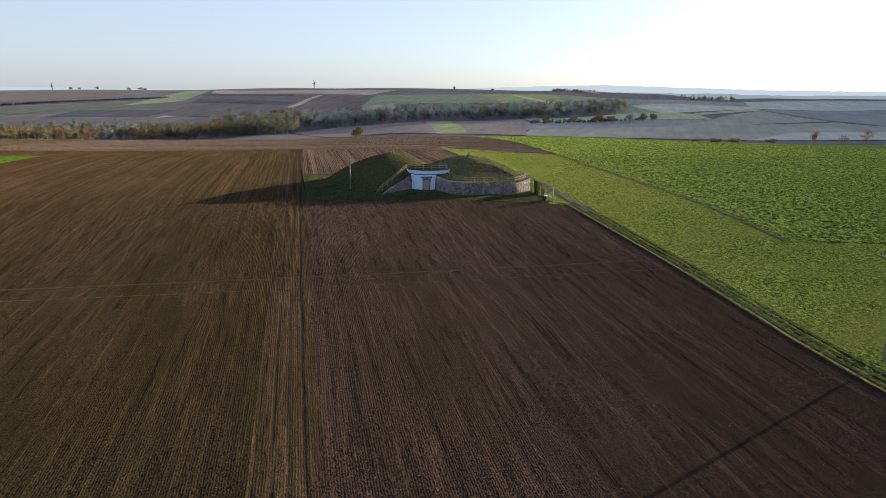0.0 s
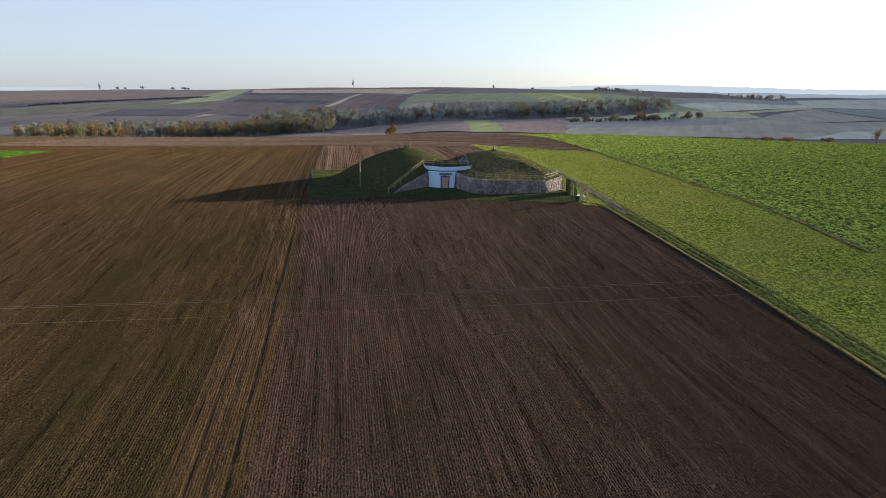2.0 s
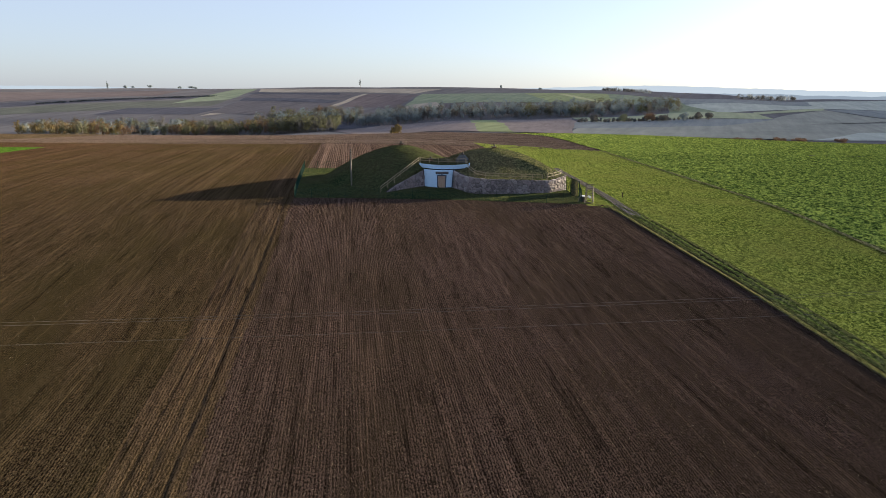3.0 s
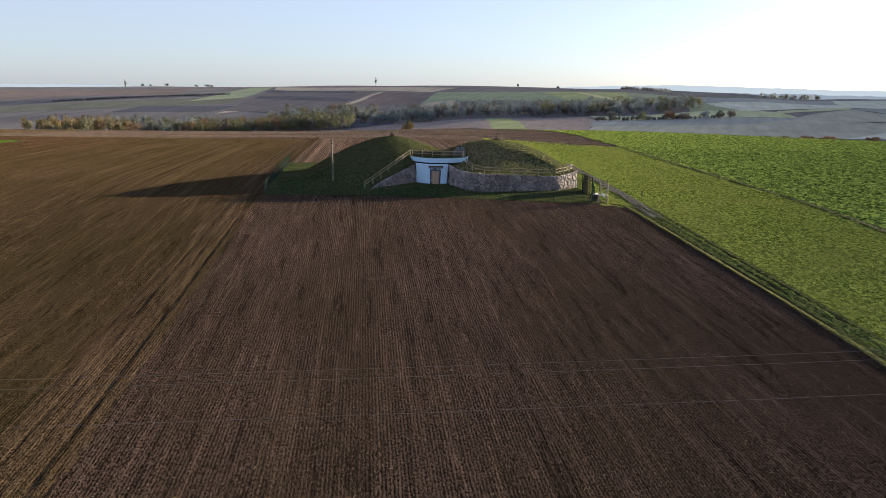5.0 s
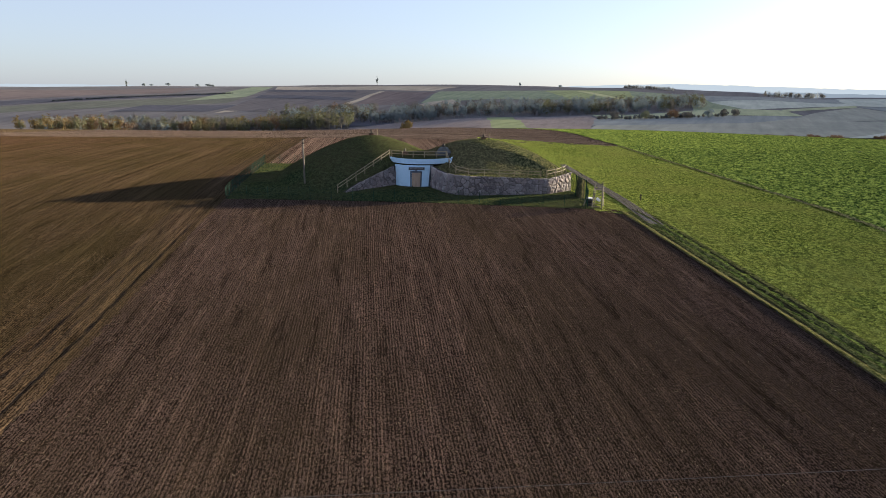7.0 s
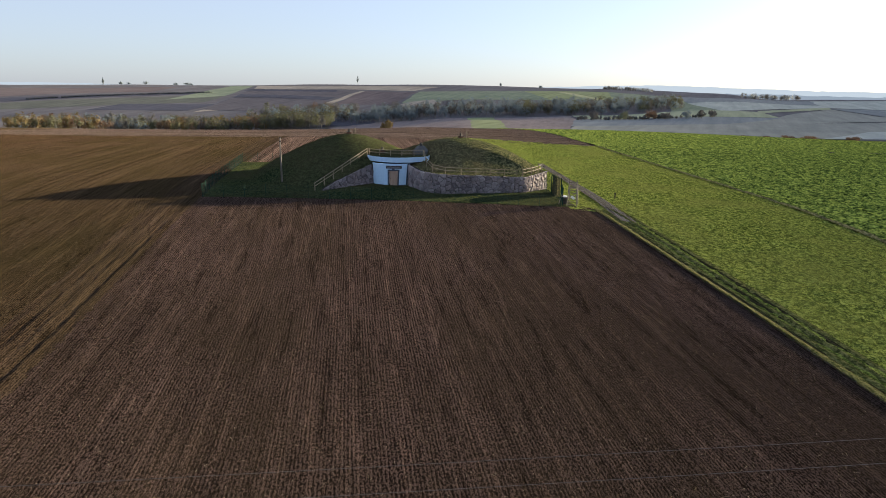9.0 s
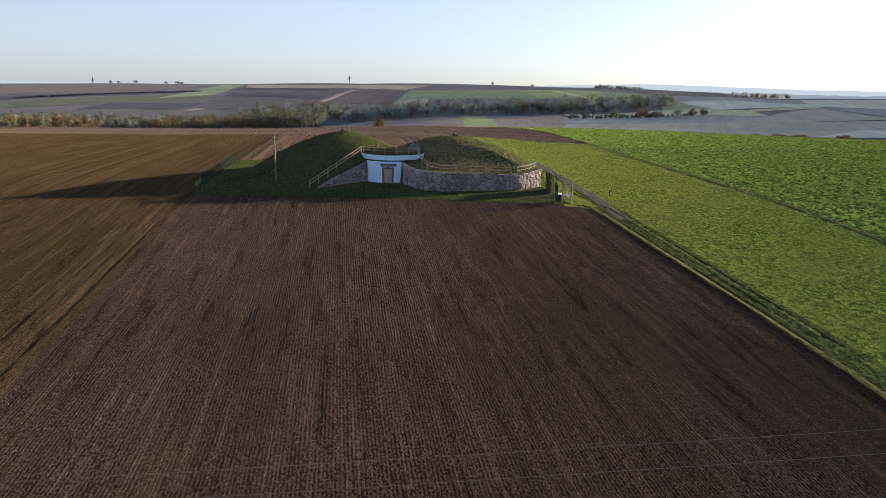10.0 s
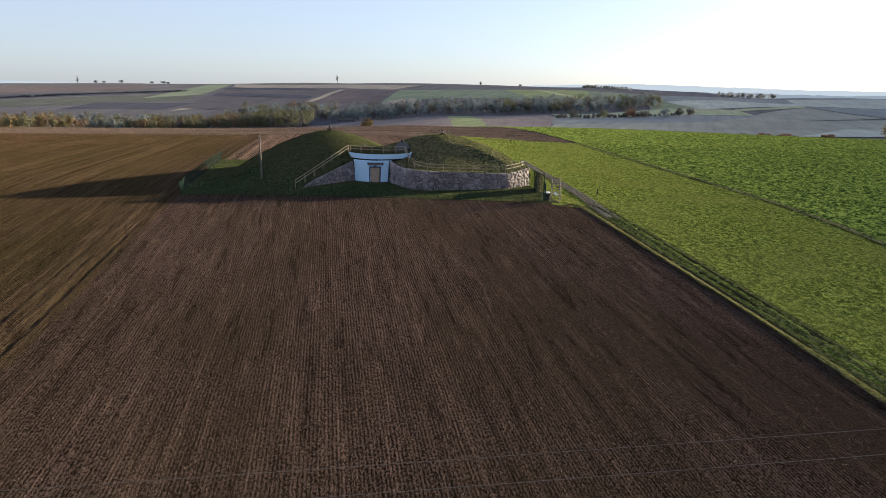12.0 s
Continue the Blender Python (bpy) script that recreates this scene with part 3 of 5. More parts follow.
def mound_z(x, y):
    """Height of the plot's surface with the mounds on it."""
    x, y = np.asarray(x, float), np.asarray(y, float)
    z0 = land(x, y)
    rl = np.hypot(x - MOUND_L[0], y - MOUND_L[1])
    rr = np.hypot(x - MOUND_R[0], y - MOUND_R[1])
    dl = 6.15 * (1 - np.clip(np.sqrt(rl ** 2 + 0.7) / 14.4, 0, 1) ** 1.55)
    dr = 6.2 * (1 - np.clip(np.sqrt(rr ** 2 + 1.0) / 14.7, 0, 1) ** 1.85)
    k = 0.5
    d = np.maximum(dl, dr) + k * np.exp(-np.abs(dl - dr) / k) * 0.5 * (np.minimum(dl, dr) > 0.2)
    bench = np.interp(x, (-1, 3.4, 8, 14.7, 18), (2.5, 2.25, 1.95, 1.47, 1.75)) * np.clip((151 - y) / 9, 0, 1) * np.clip((20.2 - x) / 1.2, 0, 1) * np.clip((x + 4) / 2, 0, 1)
    inside = (rr < 16.8)
    d = np.maximum(d, np.where(inside, bench - z0, 0))
    f = np.clip((x + 12) / 5.2, 0, 1)
    behind = np.maximum(0, y - wall_front(x) - 1.3)
    d = np.where((x > -12.5) & (x < -5.2) & (y < 137), np.minimum(d, 0.1 + 3.6 * f + 0.7 * behind), d)
    bench_h = np.interp(x, (-1, 3.4, 8, 14.7, 18), (2.5, 2.25, 1.95, 1.47, 1.75))
    d = np.where((x > 1.2) & (x < 18.5), np.minimum(d, bench_h - z0 + 0.02 + np.interp(x, (1.2, 6.5), (0.12, 0.5)) * np.maximum(0, y - wall_front(x) - 1.5) + 0.9 * np.maximum(0, y - 135.8)), d)
    d = np.where((x > -4) & (x <= 1.2), np.minimum(d, 3.75 + 0.9 * np.maximum(0, y - 136.9)), d)
    d = np.where((x > -1.2) & (x <= 1.3), np.minimum(d, 2.5 + 0.25 * np.maximum(0, y - wall_front(x) - 1.0)), d)
    under = (x > CAN_L - 0.1) & (x < CAN_R + 0.1) & (y > canopy_front(x) - 0.2) & (y < 136.7)
    d = np.where(under, np.minimum(d, 2.9), d)
    court = (x > -11.3) & (x < 18.5) & (y < wall_front(x) + 0.28)
    d = np.where(court, 0.0, d)
    return z0 + d, d


def mz(x, y):
    return float(mound_z(np.array([x]), np.array([y]))[0][0])


def build_plot():
    nu, nv = 260, 210
    u, v = np.meshgrid(np.linspace(0, 1, nu), np.linspace(0, 1, nv), indexing="ij")
    u, v = u[..., None], v[..., None]
    a, b, c, d = [np.array(p) for p in PLOT]
    p = (a * (1 - u) + b * u) * (1 - v) + (d * (1 - u) + c * u) * v
    x, y = p[..., 0], p[..., 1]
    z, h = mound_z(x, y)
    z = z + 0.08 + 0.055 * (smooth_noise(x, y, 0.8, 41) + 0.7 * smooth_noise(x, y, 0.33, 42) - 0.8) * (0.5 + 0.5 * (h > 0.1))
    verts = np.stack([x, y, z], -1).reshape(-1, 3)
    q = grid_quads(nu, nv)
    hq = h.reshape(-1)[q].max(1)
    xq = x.reshape(-1)[q].mean(1)
    for name, pick, label, cat, kind in (("lawn", hq < 0.03, "mown grass inside the fenced plot", "lawn", "structure"),
                                         ("burial_mound", (hq >= 0.03) & (xq < -2.7), "round grass covered burial mound with a vent on top", "mound", ""),
                                         ("burial_mound", (hq >= 0.03) & (xq >= -2.7), "grass covered burial mound held by a stone wall", "mound", "")):
        qs = q[pick]
        used, inv = np.unique(qs, return_inverse=True)
        me = quads_mesh(name, verts[used], inv.reshape(-1, 4), M_DRY_TURF if "stone wall" in label else M_LAWN, True)
        tagged(new(name, me), label, cat, "twin mounds" if cat == "mound" else "", kind)


build_plot()

# ---- white entrance ----
DOOR_S, DOOR_W, DOOR_H, FAC_TOP = 0.85, 1.22, 2.1, 3.0


def curved_panel(bm, s0, s1, z0, z1, out, back, n=12):
    """A slab that follows the facade's bow from s0 to s1."""
    rows = []
    for i in range(n + 1):
        s = s0 + (s1 - s0) * i / n
        k0, k1 = 1 - 0.09 * (1 - z0 / FAC_TOP), 1 - 0.09 * (1 - z1 / FAC_TOP)
        rows.append([bm.verts.new((*facade_at(s * k, o), z)) for k, o, z in ((k0, out, z0), (k1, out, z1), (k1, back, z1), (k0, back, z0))])
    for r, q in zip(rows, rows[1:]):
        for k in range(4):
            bm.faces.new((r[k], q[k], q[(k + 1) % 4], r[(k + 1) % 4]))
    bm.faces.new(rows[0][::-1])
    bm.faces.new(rows[-1])
    bmesh.ops.recalc_face_normals(bm, faces=bm.faces)
    return bm


def build_entrance():
    e = thing("tomb_entrance", "pale blue bowed tomb entrance with dark trim and wooden door", "entrance")
    h = FAC_L / 2
    d0, d1 = DOOR_S - DOOR_W / 2, DOOR_S + DOOR_W / 2
    part("wall", curved_panel(bmesh.new(), -h, d0, -0.1, FAC_TOP, 0, -0.45), M_PAINT, e, "pale blue limewashed bowed wall")
    part("wall", curved_panel(bmesh.new(), d1, h, -0.1, FAC_TOP, 0, -0.45), M_PAINT, e, "pale blue limewashed bowed wall")
    part("wall", curved_panel(bmesh.new(), d0, d1, DOOR_H, FAC_TOP, 0, -0.45), M_PAINT, e, "pale blue limewashed wall over the door")
    for s0, s1 in ((-h, d0 - 0.18), (d1 + 0.18, h)):
        part("plinth", curved_panel(bmesh.new(), s0, s1, -0.1, 0.2, 0.025, -0.1), M_BLUE, e, "dark blue painted plinth")
    part("edge_trim", curved_panel(bmesh.new(), -h - 0.02, -h + 0.13, 0.2, FAC_TOP, 0.02, -0.1), M_BLUE, e, "dark blue painted edge")
    part("edge_trim", curved_panel(bmesh.new(), h - 0.13, h + 0.02, 0.2, FAC_TOP, 0.02, -0.1), M_BLUE, e, "dark blue painted edge")
    fr = part("door_frame", curved_panel(bmesh.new(), d0 - 0.17, d0, -0.1, DOOR_H + 0.16, 0.03, -0.2, 2), M_BLUE, e, "dark blue door surround")
    part("door_frame", curved_panel(bmesh.new(), d1, d1 + 0.17, -0.1, DOOR_H + 0.16, 0.03, -0.2, 2), M_BLUE, e, "dark blue door surround")
    part("lintel", curved_panel(bmesh.new(), d0, d1, DOOR_H - 0.02, DOOR_H + 0.18, 0.03, -0.2, 4), M_BLUE, e, "dark blue lintel with a raised keystone")
    part("keystone", curved_panel(bmesh.new(), DOOR_S - 0.16, DOOR_S + 0.16, DOOR_H + 0.10, DOOR_H + 0.28, 0.06, -0.1, 2), M_BLUE, e)
    door = part("door", curved_panel(bmesh.new(), d0, d1, -0.05, DOOR_H - 0.02, -0.16, -0.22, 4), M_DOOR, e, "brown boarded wooden door, closed")
    for i in range(6):
        s = d0 + DOOR_W * (i + 0.5) / 6
        part("board", curved_panel(bmesh.new(), s - 0.094, s + 0.094, 0.0, DOOR_H - 0.04, -0.135, -0.17, 1), M_DOOR, door)
    bm = bmesh.new()
    q = facade_at(d0 + 0.15, -0.09)
    box(bm, (q[0], q[1], 1.05), (0.04, 0.10, 0.14))
    part("door_handle", bm, M_DARK, door, "dark iron handle")
    sg = part("sign", curved_panel(bmesh.new(), DOOR_S - 1.0, DOOR_S + 1.05, 2.40, 2.78, 0.06, 0.01, 8), M_SIGN, e, "dark name plate with faint lettering")
    for i, (a, b) in enumerate(((-0.85, -0.42), (-0.34, 0.2), (0.28, 0.9))):
        part("lettering", curved_panel(bmesh.new(), DOOR_S + a, DOOR_S + b, 2.54, 2.64, 0.066, 0.055, 4), M_SIGNBAR, sg, "faint grey lettering")
    # canopy: a thick crescent slab
    n = 36
    def crescent(z0, z1, in0, in1):
        bm = bmesh.new()
        top, low = [], []
        for i in range(n + 1):
            x = CAN_L + (CAN_R - CAN_L) * i / n
            u = (x - (CAN_L + CAN_R) / 2) / ((CAN_R - CAN_L) / 2)
            for lst, z, ins in ((top, z1, in1), (low, z0, in0)):
                xx = (CAN_L + CAN_R) / 2 + ((CAN_R - CAN_L) / 2 - ins) * u
                lst.append(bm.verts.new((xx, min(136.4, float(canopy_front(x)) + ins), z + 0.02 * u * u)))
        tb = [bm.verts.new((v.co.x, 136.5, v.co.z)) for v in top]
        lb = [bm.verts.new((v.co.x, 136.5, v.co.z)) for v in low]
        for i in range(n):
            for a, b in ((low, top), (top, tb), (tb, lb), (lb, low)):
                bm.faces.new((a[i], a[i + 1], b[i + 1], b[i]))
        bm.faces.new((low[0], top[0], tb[0], lb[0]))
        bm.faces.new((low[-1], lb[-1], tb[-1], top[-1]))
        bmesh.ops.recalc_face_normals(bm, faces=bm.faces)
        return bm
    cp = part("canopy", crescent(3.18, 3.84, 0.10, 0.0), M_PAINT, e, "thick pale blue crescent canopy slab")
    part("turf", crescent(3.84, 3.92, 0.16, 0.22), M_LAWN, cp, "thin turf laid on the canopy")
    part("canopy_soffit", crescent(2.92, 3.18, 0.75, 0.55), M_BLUE, cp, "dark blue soffit band")


build_entrance()


# ---- stone retaining walls ----
def clip_half(poly, px, py, nx, ny):
    """Keep the part of a polygon where (p - (px, py)) . n <= 0."""
    out = []
    for i in range(len(poly)):
        a, b = poly[i - 1], poly[i]
        da = (a[0] - px) * nx + (a[1] - py) * ny
        db = (b[0] - px) * nx + (b[1] - py) * ny
        if (da <= 0) != (db <= 0):
            t = da / (da - db)
            out.append((a[0] + (b[0] - a[0]) * t, a[1] + (b[1] - a[1]) * t))
        if db <= 0:
            out.append(b)
    return out


def stone_wall(curve, top_of, label, seed):
    s_all, pts = curve
    length = s_all[-1]
    def place(s, z, out):
        q = np.array((np.interp(s, s_all, pts[:, 0]), np.interp(s, s_all, pts[:, 1])))
        e = 0.05
        d = np.array((np.interp(s + e, s_all, pts[:, 0]) - np.interp(s - e, s_all, pts[:, 0]), np.interp(s + e, s_all, pts[:, 1]) - np.interp(s - e, s_all, pts[:, 1])))
        d = d / np.linalg.norm(d)
        q = q + np.array((d[1], -d[0])) * out
        return (q[0], q[1], z)
    ground = lambda s: lz(*place(s, 0, 0)[:2]) - 0.05
    w = thing("stone_wall", label, "retaining wall", (0, 0, 0), 0, "", "structure")
    bm = bmesh.new()
    rows = []
    n = int(length / 0.35)
    for i in range(n + 1):
        s = length * i / n
        z0, z1 = ground(s) - 0.2, max(ground(s) + 0.05, top_of(s / length) - 0.05)
        rows.append([bm.verts.new(place(s, z, o)) for z, o in ((z0, 0), (z1, 0), (z1, -0.5), (z0, -0.5))])
    for r, q in zip(rows, rows[1:]):
        for k in range(4):
            bm.faces.new((r[k], q[k], q[(k + 1) % 4], r[(k + 1) % 4]))
    bm.faces.new(rows[0][::-1])
    bm.faces.new(rows[-1])
    bmesh.ops.recalc_face_normals(bm, faces=bm.faces)
    part("wall_core", bm, M_MORTAR, w, "dark mortar between the stones")
    rng = random.Random(seed)
    seeds = []
    cw, ch = 0.80, 0.47
    for j in range(-1, 7):
        for i in range(-1, int(length / cw) + 2):
            if rng.random() < 0.13:
                continue
            seeds.append(((i + 0.5 * (j % 2) + rng.uniform(-0.42, 0.42)) * cw, (j + rng.uniform(-0.30, 0.30)) * ch - 0.7))
    for k, (sx, sz) in enumerate(seeds):
        if sx < 0 or sx > length:
            continue
        poly = [(sx - 1, sz - 1), (sx + 1, sz - 1), (sx + 1, sz + 1), (sx - 1, sz + 1)]
        for m, (ox, oz) in enumerate(seeds):
            if m != k and abs(ox - sx) < 2 and abs(oz - sz) < 2:
                l = math.hypot(ox - sx, oz - sz)
                poly = clip_half(poly, (sx + ox) / 2 - (ox - sx) / l * 0.028, (sz + oz) / 2 - (oz - sz) / l * 0.028, (ox - sx) / l, (oz - sz) / l)
        g, t = ground(sx), top_of(sx / length)
        slope = (top_of(min(1, (sx + 0.2) / length)) - top_of(max(0, (sx - 0.2) / length))) / 0.4
        poly = clip_half(poly, sx, t + rng.uniform(-0.03, 0.08), -slope, 1.0)
        poly = clip_half(poly, 0, g - 0.1, 0, -1)
        poly = clip_half(poly, 0.0, 0, -1, 0)
        poly = clip_half(poly, length, 0, 1, 0)
        if len(poly) < 3:
            continue
        cx, cz = sum(p[0] for p in poly) / len(poly), sum(p[1] for p in poly) / len(poly)
        area = abs(sum(poly[i - 1][0] * poly[i][1] - poly[i][0] * poly[i - 1][1] for i in range(len(poly)))) / 2
        if area < 0.03:
            continue
        proud = rng.uniform(0.07, 0.16)
        bm = bmesh.new()
        back = [bm.verts.new(place(a, b, -0.05)) for a, b in poly]
        mid = [bm.verts.new(place(a, b, proud * 0.5)) for a, b in poly]
        front = [bm.verts.new(place(cx + (a - cx) * 0.8, cz + (b - cz) * 0.8, proud + rng.uniform(-0.07, 0.06))) for a, b in poly]
        nose = bm.verts.new(place(cx + rng.uniform(-0.08, 0.08), cz + rng.uniform(-0.05, 0.05), proud + rng.uniform(-0.02, 0.09)))
        for a, b in ((back, mid), (mid, front)):
            for i in range(len(poly)):
                bm.faces.new((a[i - 1], a[i], b[i], b[i - 1]))
        for i in range(len(front)):
            bm.faces.new((front[i - 1], front[i], nose))
        bmesh.ops.recalc_face_normals(bm, faces=bm.faces)
        part("stone", bm, M_STONE, w)


stone_wall(WING_L, lambda f: 0.15 + 2.75 * min(1, f) ** 0.85, "wedge of irregular grey stones rising to the white entrance", 3)
stone_wall(WING_R, lambda f: float(np.interp(f, (0, 0.12, 0.29, 0.5, 0.78, 1), (2.9, 2.6, 2.35, 2.0, 1.55, 1.85))), "long curved retaining wall of irregular grey pink stones", 4)


# ---- timber railings ----
def railing(nodes, label, height=1.0, w=0.10, mat=M_WOOD):
    """Posts at the nodes (x, y, z) with two rails between them."""
    r = thing("wooden_railing", label, "railing", (0, 0, 0), 0, "railings")
    for x, y, z in nodes:
        bm = bmesh.new()
        box(bm, (x, y, z + height / 2 - 0.1), (w, w, height + 0.2), None, 0.012)
        part("post", bm, mat, r)
    for p, q in zip(nodes, nodes[1:]):
        for f in (0.93, 0.52):
            bm = bmesh.new()
            a, b = Vector(p) + Vector((0, -0.06, height * f)), Vector(q) + Vector((0, -0.06, height * f))
            e = (b - a).normalized() * 0.06
            beam(bm, a - e, b + e, 0.04, 0.085)
            part("rail", bm, mat, r)
    return r


def evenly(a, b, n):
    return [(a[0] + (b[0] - a[0]) * i / n, a[1] + (b[1] - a[1]) * i / n) for i in range(n + 1)]


stair = evenly((-12.0, 126.0), (-7.0, 135.3), 6)
railing([(x, y, 0.25 + 3.65 * i / 6) for i, (x, y) in enumerate(stair)], "weathered timber railing climbing beside the mound", 0.95)
def can_node(u):
    return (-2.5 + 4.25 * u, 135.6 - 1.6 * (1 - u * u), 3.84)
railing([can_node(u) for u in (-1, -0.62, -0.25, 0.12, 0.5, 0.78)], "weathered timber railing on the white canopy", 0.95)
wr = [(0.95, 134.7, 3.84), (1.55, 132.4, 2.95), (2.6, 129.9, 2.45), (4.3, 129.0, 2.2), (6.3, 129.6, 2.08), (8.2, 130.4, 1.95), (10.1, 131.3, 1.82), (11.9, 132.2, 1.68), (13.6, 133.0, 1.56)]
railing(wr, "weathered timber railing along the top of the stone wall", 0.95)
railing([(14.4, 133.5, 1.5), (15.6, 135.0, 1.58), (16.6, 136.5, 1.68), (17.2, 138.0, 1.78)], "sunlit timber railing at the end of the stone wall", 1.05, 0.12)


# ---- vents on the mounds ----
def vent(at, label, s=1.0):
    v = thing("roof_vent", label, "vent", at, 12, "mound vents")
    bm = bmesh.new()
    box(bm, (0, 0, 0.12 * s), (0.95 * s, 0.95 * s, 0.5 * s), None, 0.03)
    part("base", bm, M_BRICK, v, "weathered brick base")
    bm = bmesh.new()
    box(bm, (0, 0, 0.40 * s), (1.1 * s, 1.1 * s, 0.08 * s), None, 0.02)
    part("slab", bm, M_DARK, v)
    bm = bmesh.new()
    tube(bm, (0, 0, 0.42 * s), (0, 0, 0.78 * s), 0.16 * s, 0.14 * s, 10)
    part("pipe", bm, M_DARK, v)
    bm = bmesh.new()
    tube(bm, (0, 0, 0.78 * s), (0, 0, 0.98 * s), 0.27 * s, 0.06 * s, 10)
    part("cowl", bm, M_DARK, v, "dark iron cowl")
    return v


for mx, my in (MOUND_L, MOUND_R):
    top = mz(mx, my)
    vent((mx, my, top + 0.03), "small dark iron vent on a brick base atop the mound", 0.78)
    st = thing("marker_post", "short timber marker post beside the vent", "post", (mx + 0.85, my + 0.2, top), 0, "marker posts")
    bm = bmesh.new()
    box(bm, (0, 0, 0.45), (0.09, 0.09, 1.1), None, 0.01)
    part("post", bm, M_WOOD, st)
    bm = bmesh.new()
    box(bm, (0, 0, 1.02), (0.12, 0.12, 0.04))
    part("cap", bm, M_DARK, st)
vent((-5.2, 137.3, mz(-5.2, 137.3) + 0.05), "small dark iron vent behind the canopy railing", 0.8)
hx, hy = 0.25, 137.3
house = thing("vent_housing", "faceted dark slate vent housing with an iron cowl", "vent", (hx, hy, 4.0), 10)
bm = bmesh.new()
rings = []
for r, z in ((1.05, -0.8), (1.18, 0.35), (0.5, 1.1)):
    rings.append([bm.verts.new((r * math.cos(a), r * math.sin(a), z)) for a in [i * math.pi / 3 for i in range(6)]])
for a, b in zip(rings, rings[1:]):
    for i in range(6):
        bm.faces.new((a[i - 1], a[i], b[i], b[i - 1]))
bm.faces.new(rings[-1])
bmesh.ops.recalc_face_normals(bm, faces=bm.faces)
part("shell", bm, M_SLATE, house)
bm = bmesh.new()
tube(bm, (0, 0, 1.1), (0, 0, 1.35), 0.22, 0.16, 8)
part("pipe", bm, M_DARK, house)
bm = bmesh.new()
tube(bm, (0, 0, 1.35), (0, 0, 1.6), 0.26, 0.05, 8)
part("cowl", bm, M_DARK, house, "dark iron cowl")


# ---- lamp-less timber pole in the plot ----
pp = (-17.45, 129.9)
pole = thing("timber_pole", "tall bare weathered timber pole standing in the grass", "pole", (*pp, lz(*pp)))
part("shaft", tube(bmesh.new(), (0, 0, -0.3), (-0.06, 0.02, 6.15), 0.13, 0.10, 10), M_POLE, pole, "", True)
bm = bmesh.new()
tube(bm, (-0.06, 0.02, 6.13), (-0.06, 0.02, 6.28), 0.14, 0.12, 10)
part("cap", bm, M_DARK, pole, "dark metal cap")
bm = bmesh.new()
box(bm, (0.02, -0.12, 5.75), (0.22, 0.1, 0.18), None, 0.015)
part("bracket", bm, M_DARK, pole)


# ---- wire fence ----
FENCE_H = 1.55
def fence_panel_mesh():
    vs, qs = [], []
    def bar(p, q, r):
        p, q = np.array(p), np.array(q)
        d = (q - p) / np.linalg.norm(q - p)
        u = np.array((0, 1, 0.0))
        w = np.cross(d, u)
        k = len(vs)
        for c in (p, q):
            for a, b in ((1, 1), (-1, 1), (-1, -1), (1, -1)):
                vs.append(c + r * (a * u + b * w))
        for i in range(4):
            qs.append((k + i, k + (i + 1) % 4, k + 4 + (i + 1) % 4, k + 4 + i))
    for i in range(1, 25):
        bar((i * 0.1, 0, 0.06), (i * 0.1, 0, FENCE_H - 0.05), 0.0028)
    for z in np.linspace(0.06, FENCE_H - 0.05, 9):
        bar((0, 0, z), (2.5, 0, z), 0.0032)
    return quads_mesh("mesh_panel", np.array(vs), np.array(qs), M_WIRE)


PANEL = fence_panel_mesh()
bm = bmesh.new()
box(bm, (0, 0, 0.72), (0.048, 0.048, 1.74), None, 0.006)
box(bm, (0, 0, 1.61), (0.075, 0.075, 0.03))
POST = bpy.data.meshes.new("fence_post")
bm.to_mesh(POST)
bm.free()
POST.materials.append(M_WIRE)


def fence_run(a, b, label, tall=1.0):
    a, b = np.array(a, float), np.array(b, float)
    n = max(1, round(np.linalg.norm(b - a) / 2.5))
    f = thing("wire_fence", label, "fence", (0, 0, 0), 0, "plot fence")
    ps = [a + (b - a) * i / n for i in range(n + 1)]
    ps = [Vector((p[0], p[1], lz(*p) + 0.05)) for p in ps]
    for p in ps:
        o = new("post", POST)
        o.parent = f
        o.matrix_basis = Matrix.Translation(p) @ Matrix.Diagonal((1, 1, tall, 1))
    for p, q in zip(ps, ps[1:]):
        o = new("mesh_panel", PANEL)
        o.parent = f
        d = q - p
        o.matrix_basis = Matrix.Translation(p) @ d.to_track_quat("X", "Z").to_matrix().to_4x4() @ Matrix.Diagonal((d.length / 2.5, 1, tall, 1))


FL, FR, RR, RL = PLOT
G0, G1 = (19.1, 128.6), (18.2, 132.6)
fence_run(FL, (18.6, 123.6), "low green wire mesh fence along the tilled field")
fence_run(FL, RL, "green wire mesh fence beside the rutted strip")
fence_run(RL, RR, "green wire mesh fence behind the mounds")
fence_run((18.9, 124.0), G0, "tall green wire mesh fence beside the gate", 1.4)
fence_run(G1, RR, "green wire mesh fence along the gravel lane", 1.25)

# double gate of dense green mesh
gate = thing("mesh_gate", "dark green double gate of dense wire mesh, closed", "gate", (0, 0, 0))
ga, gb = np.array(G0), np.array(G1)
gm = (ga + gb) / 2
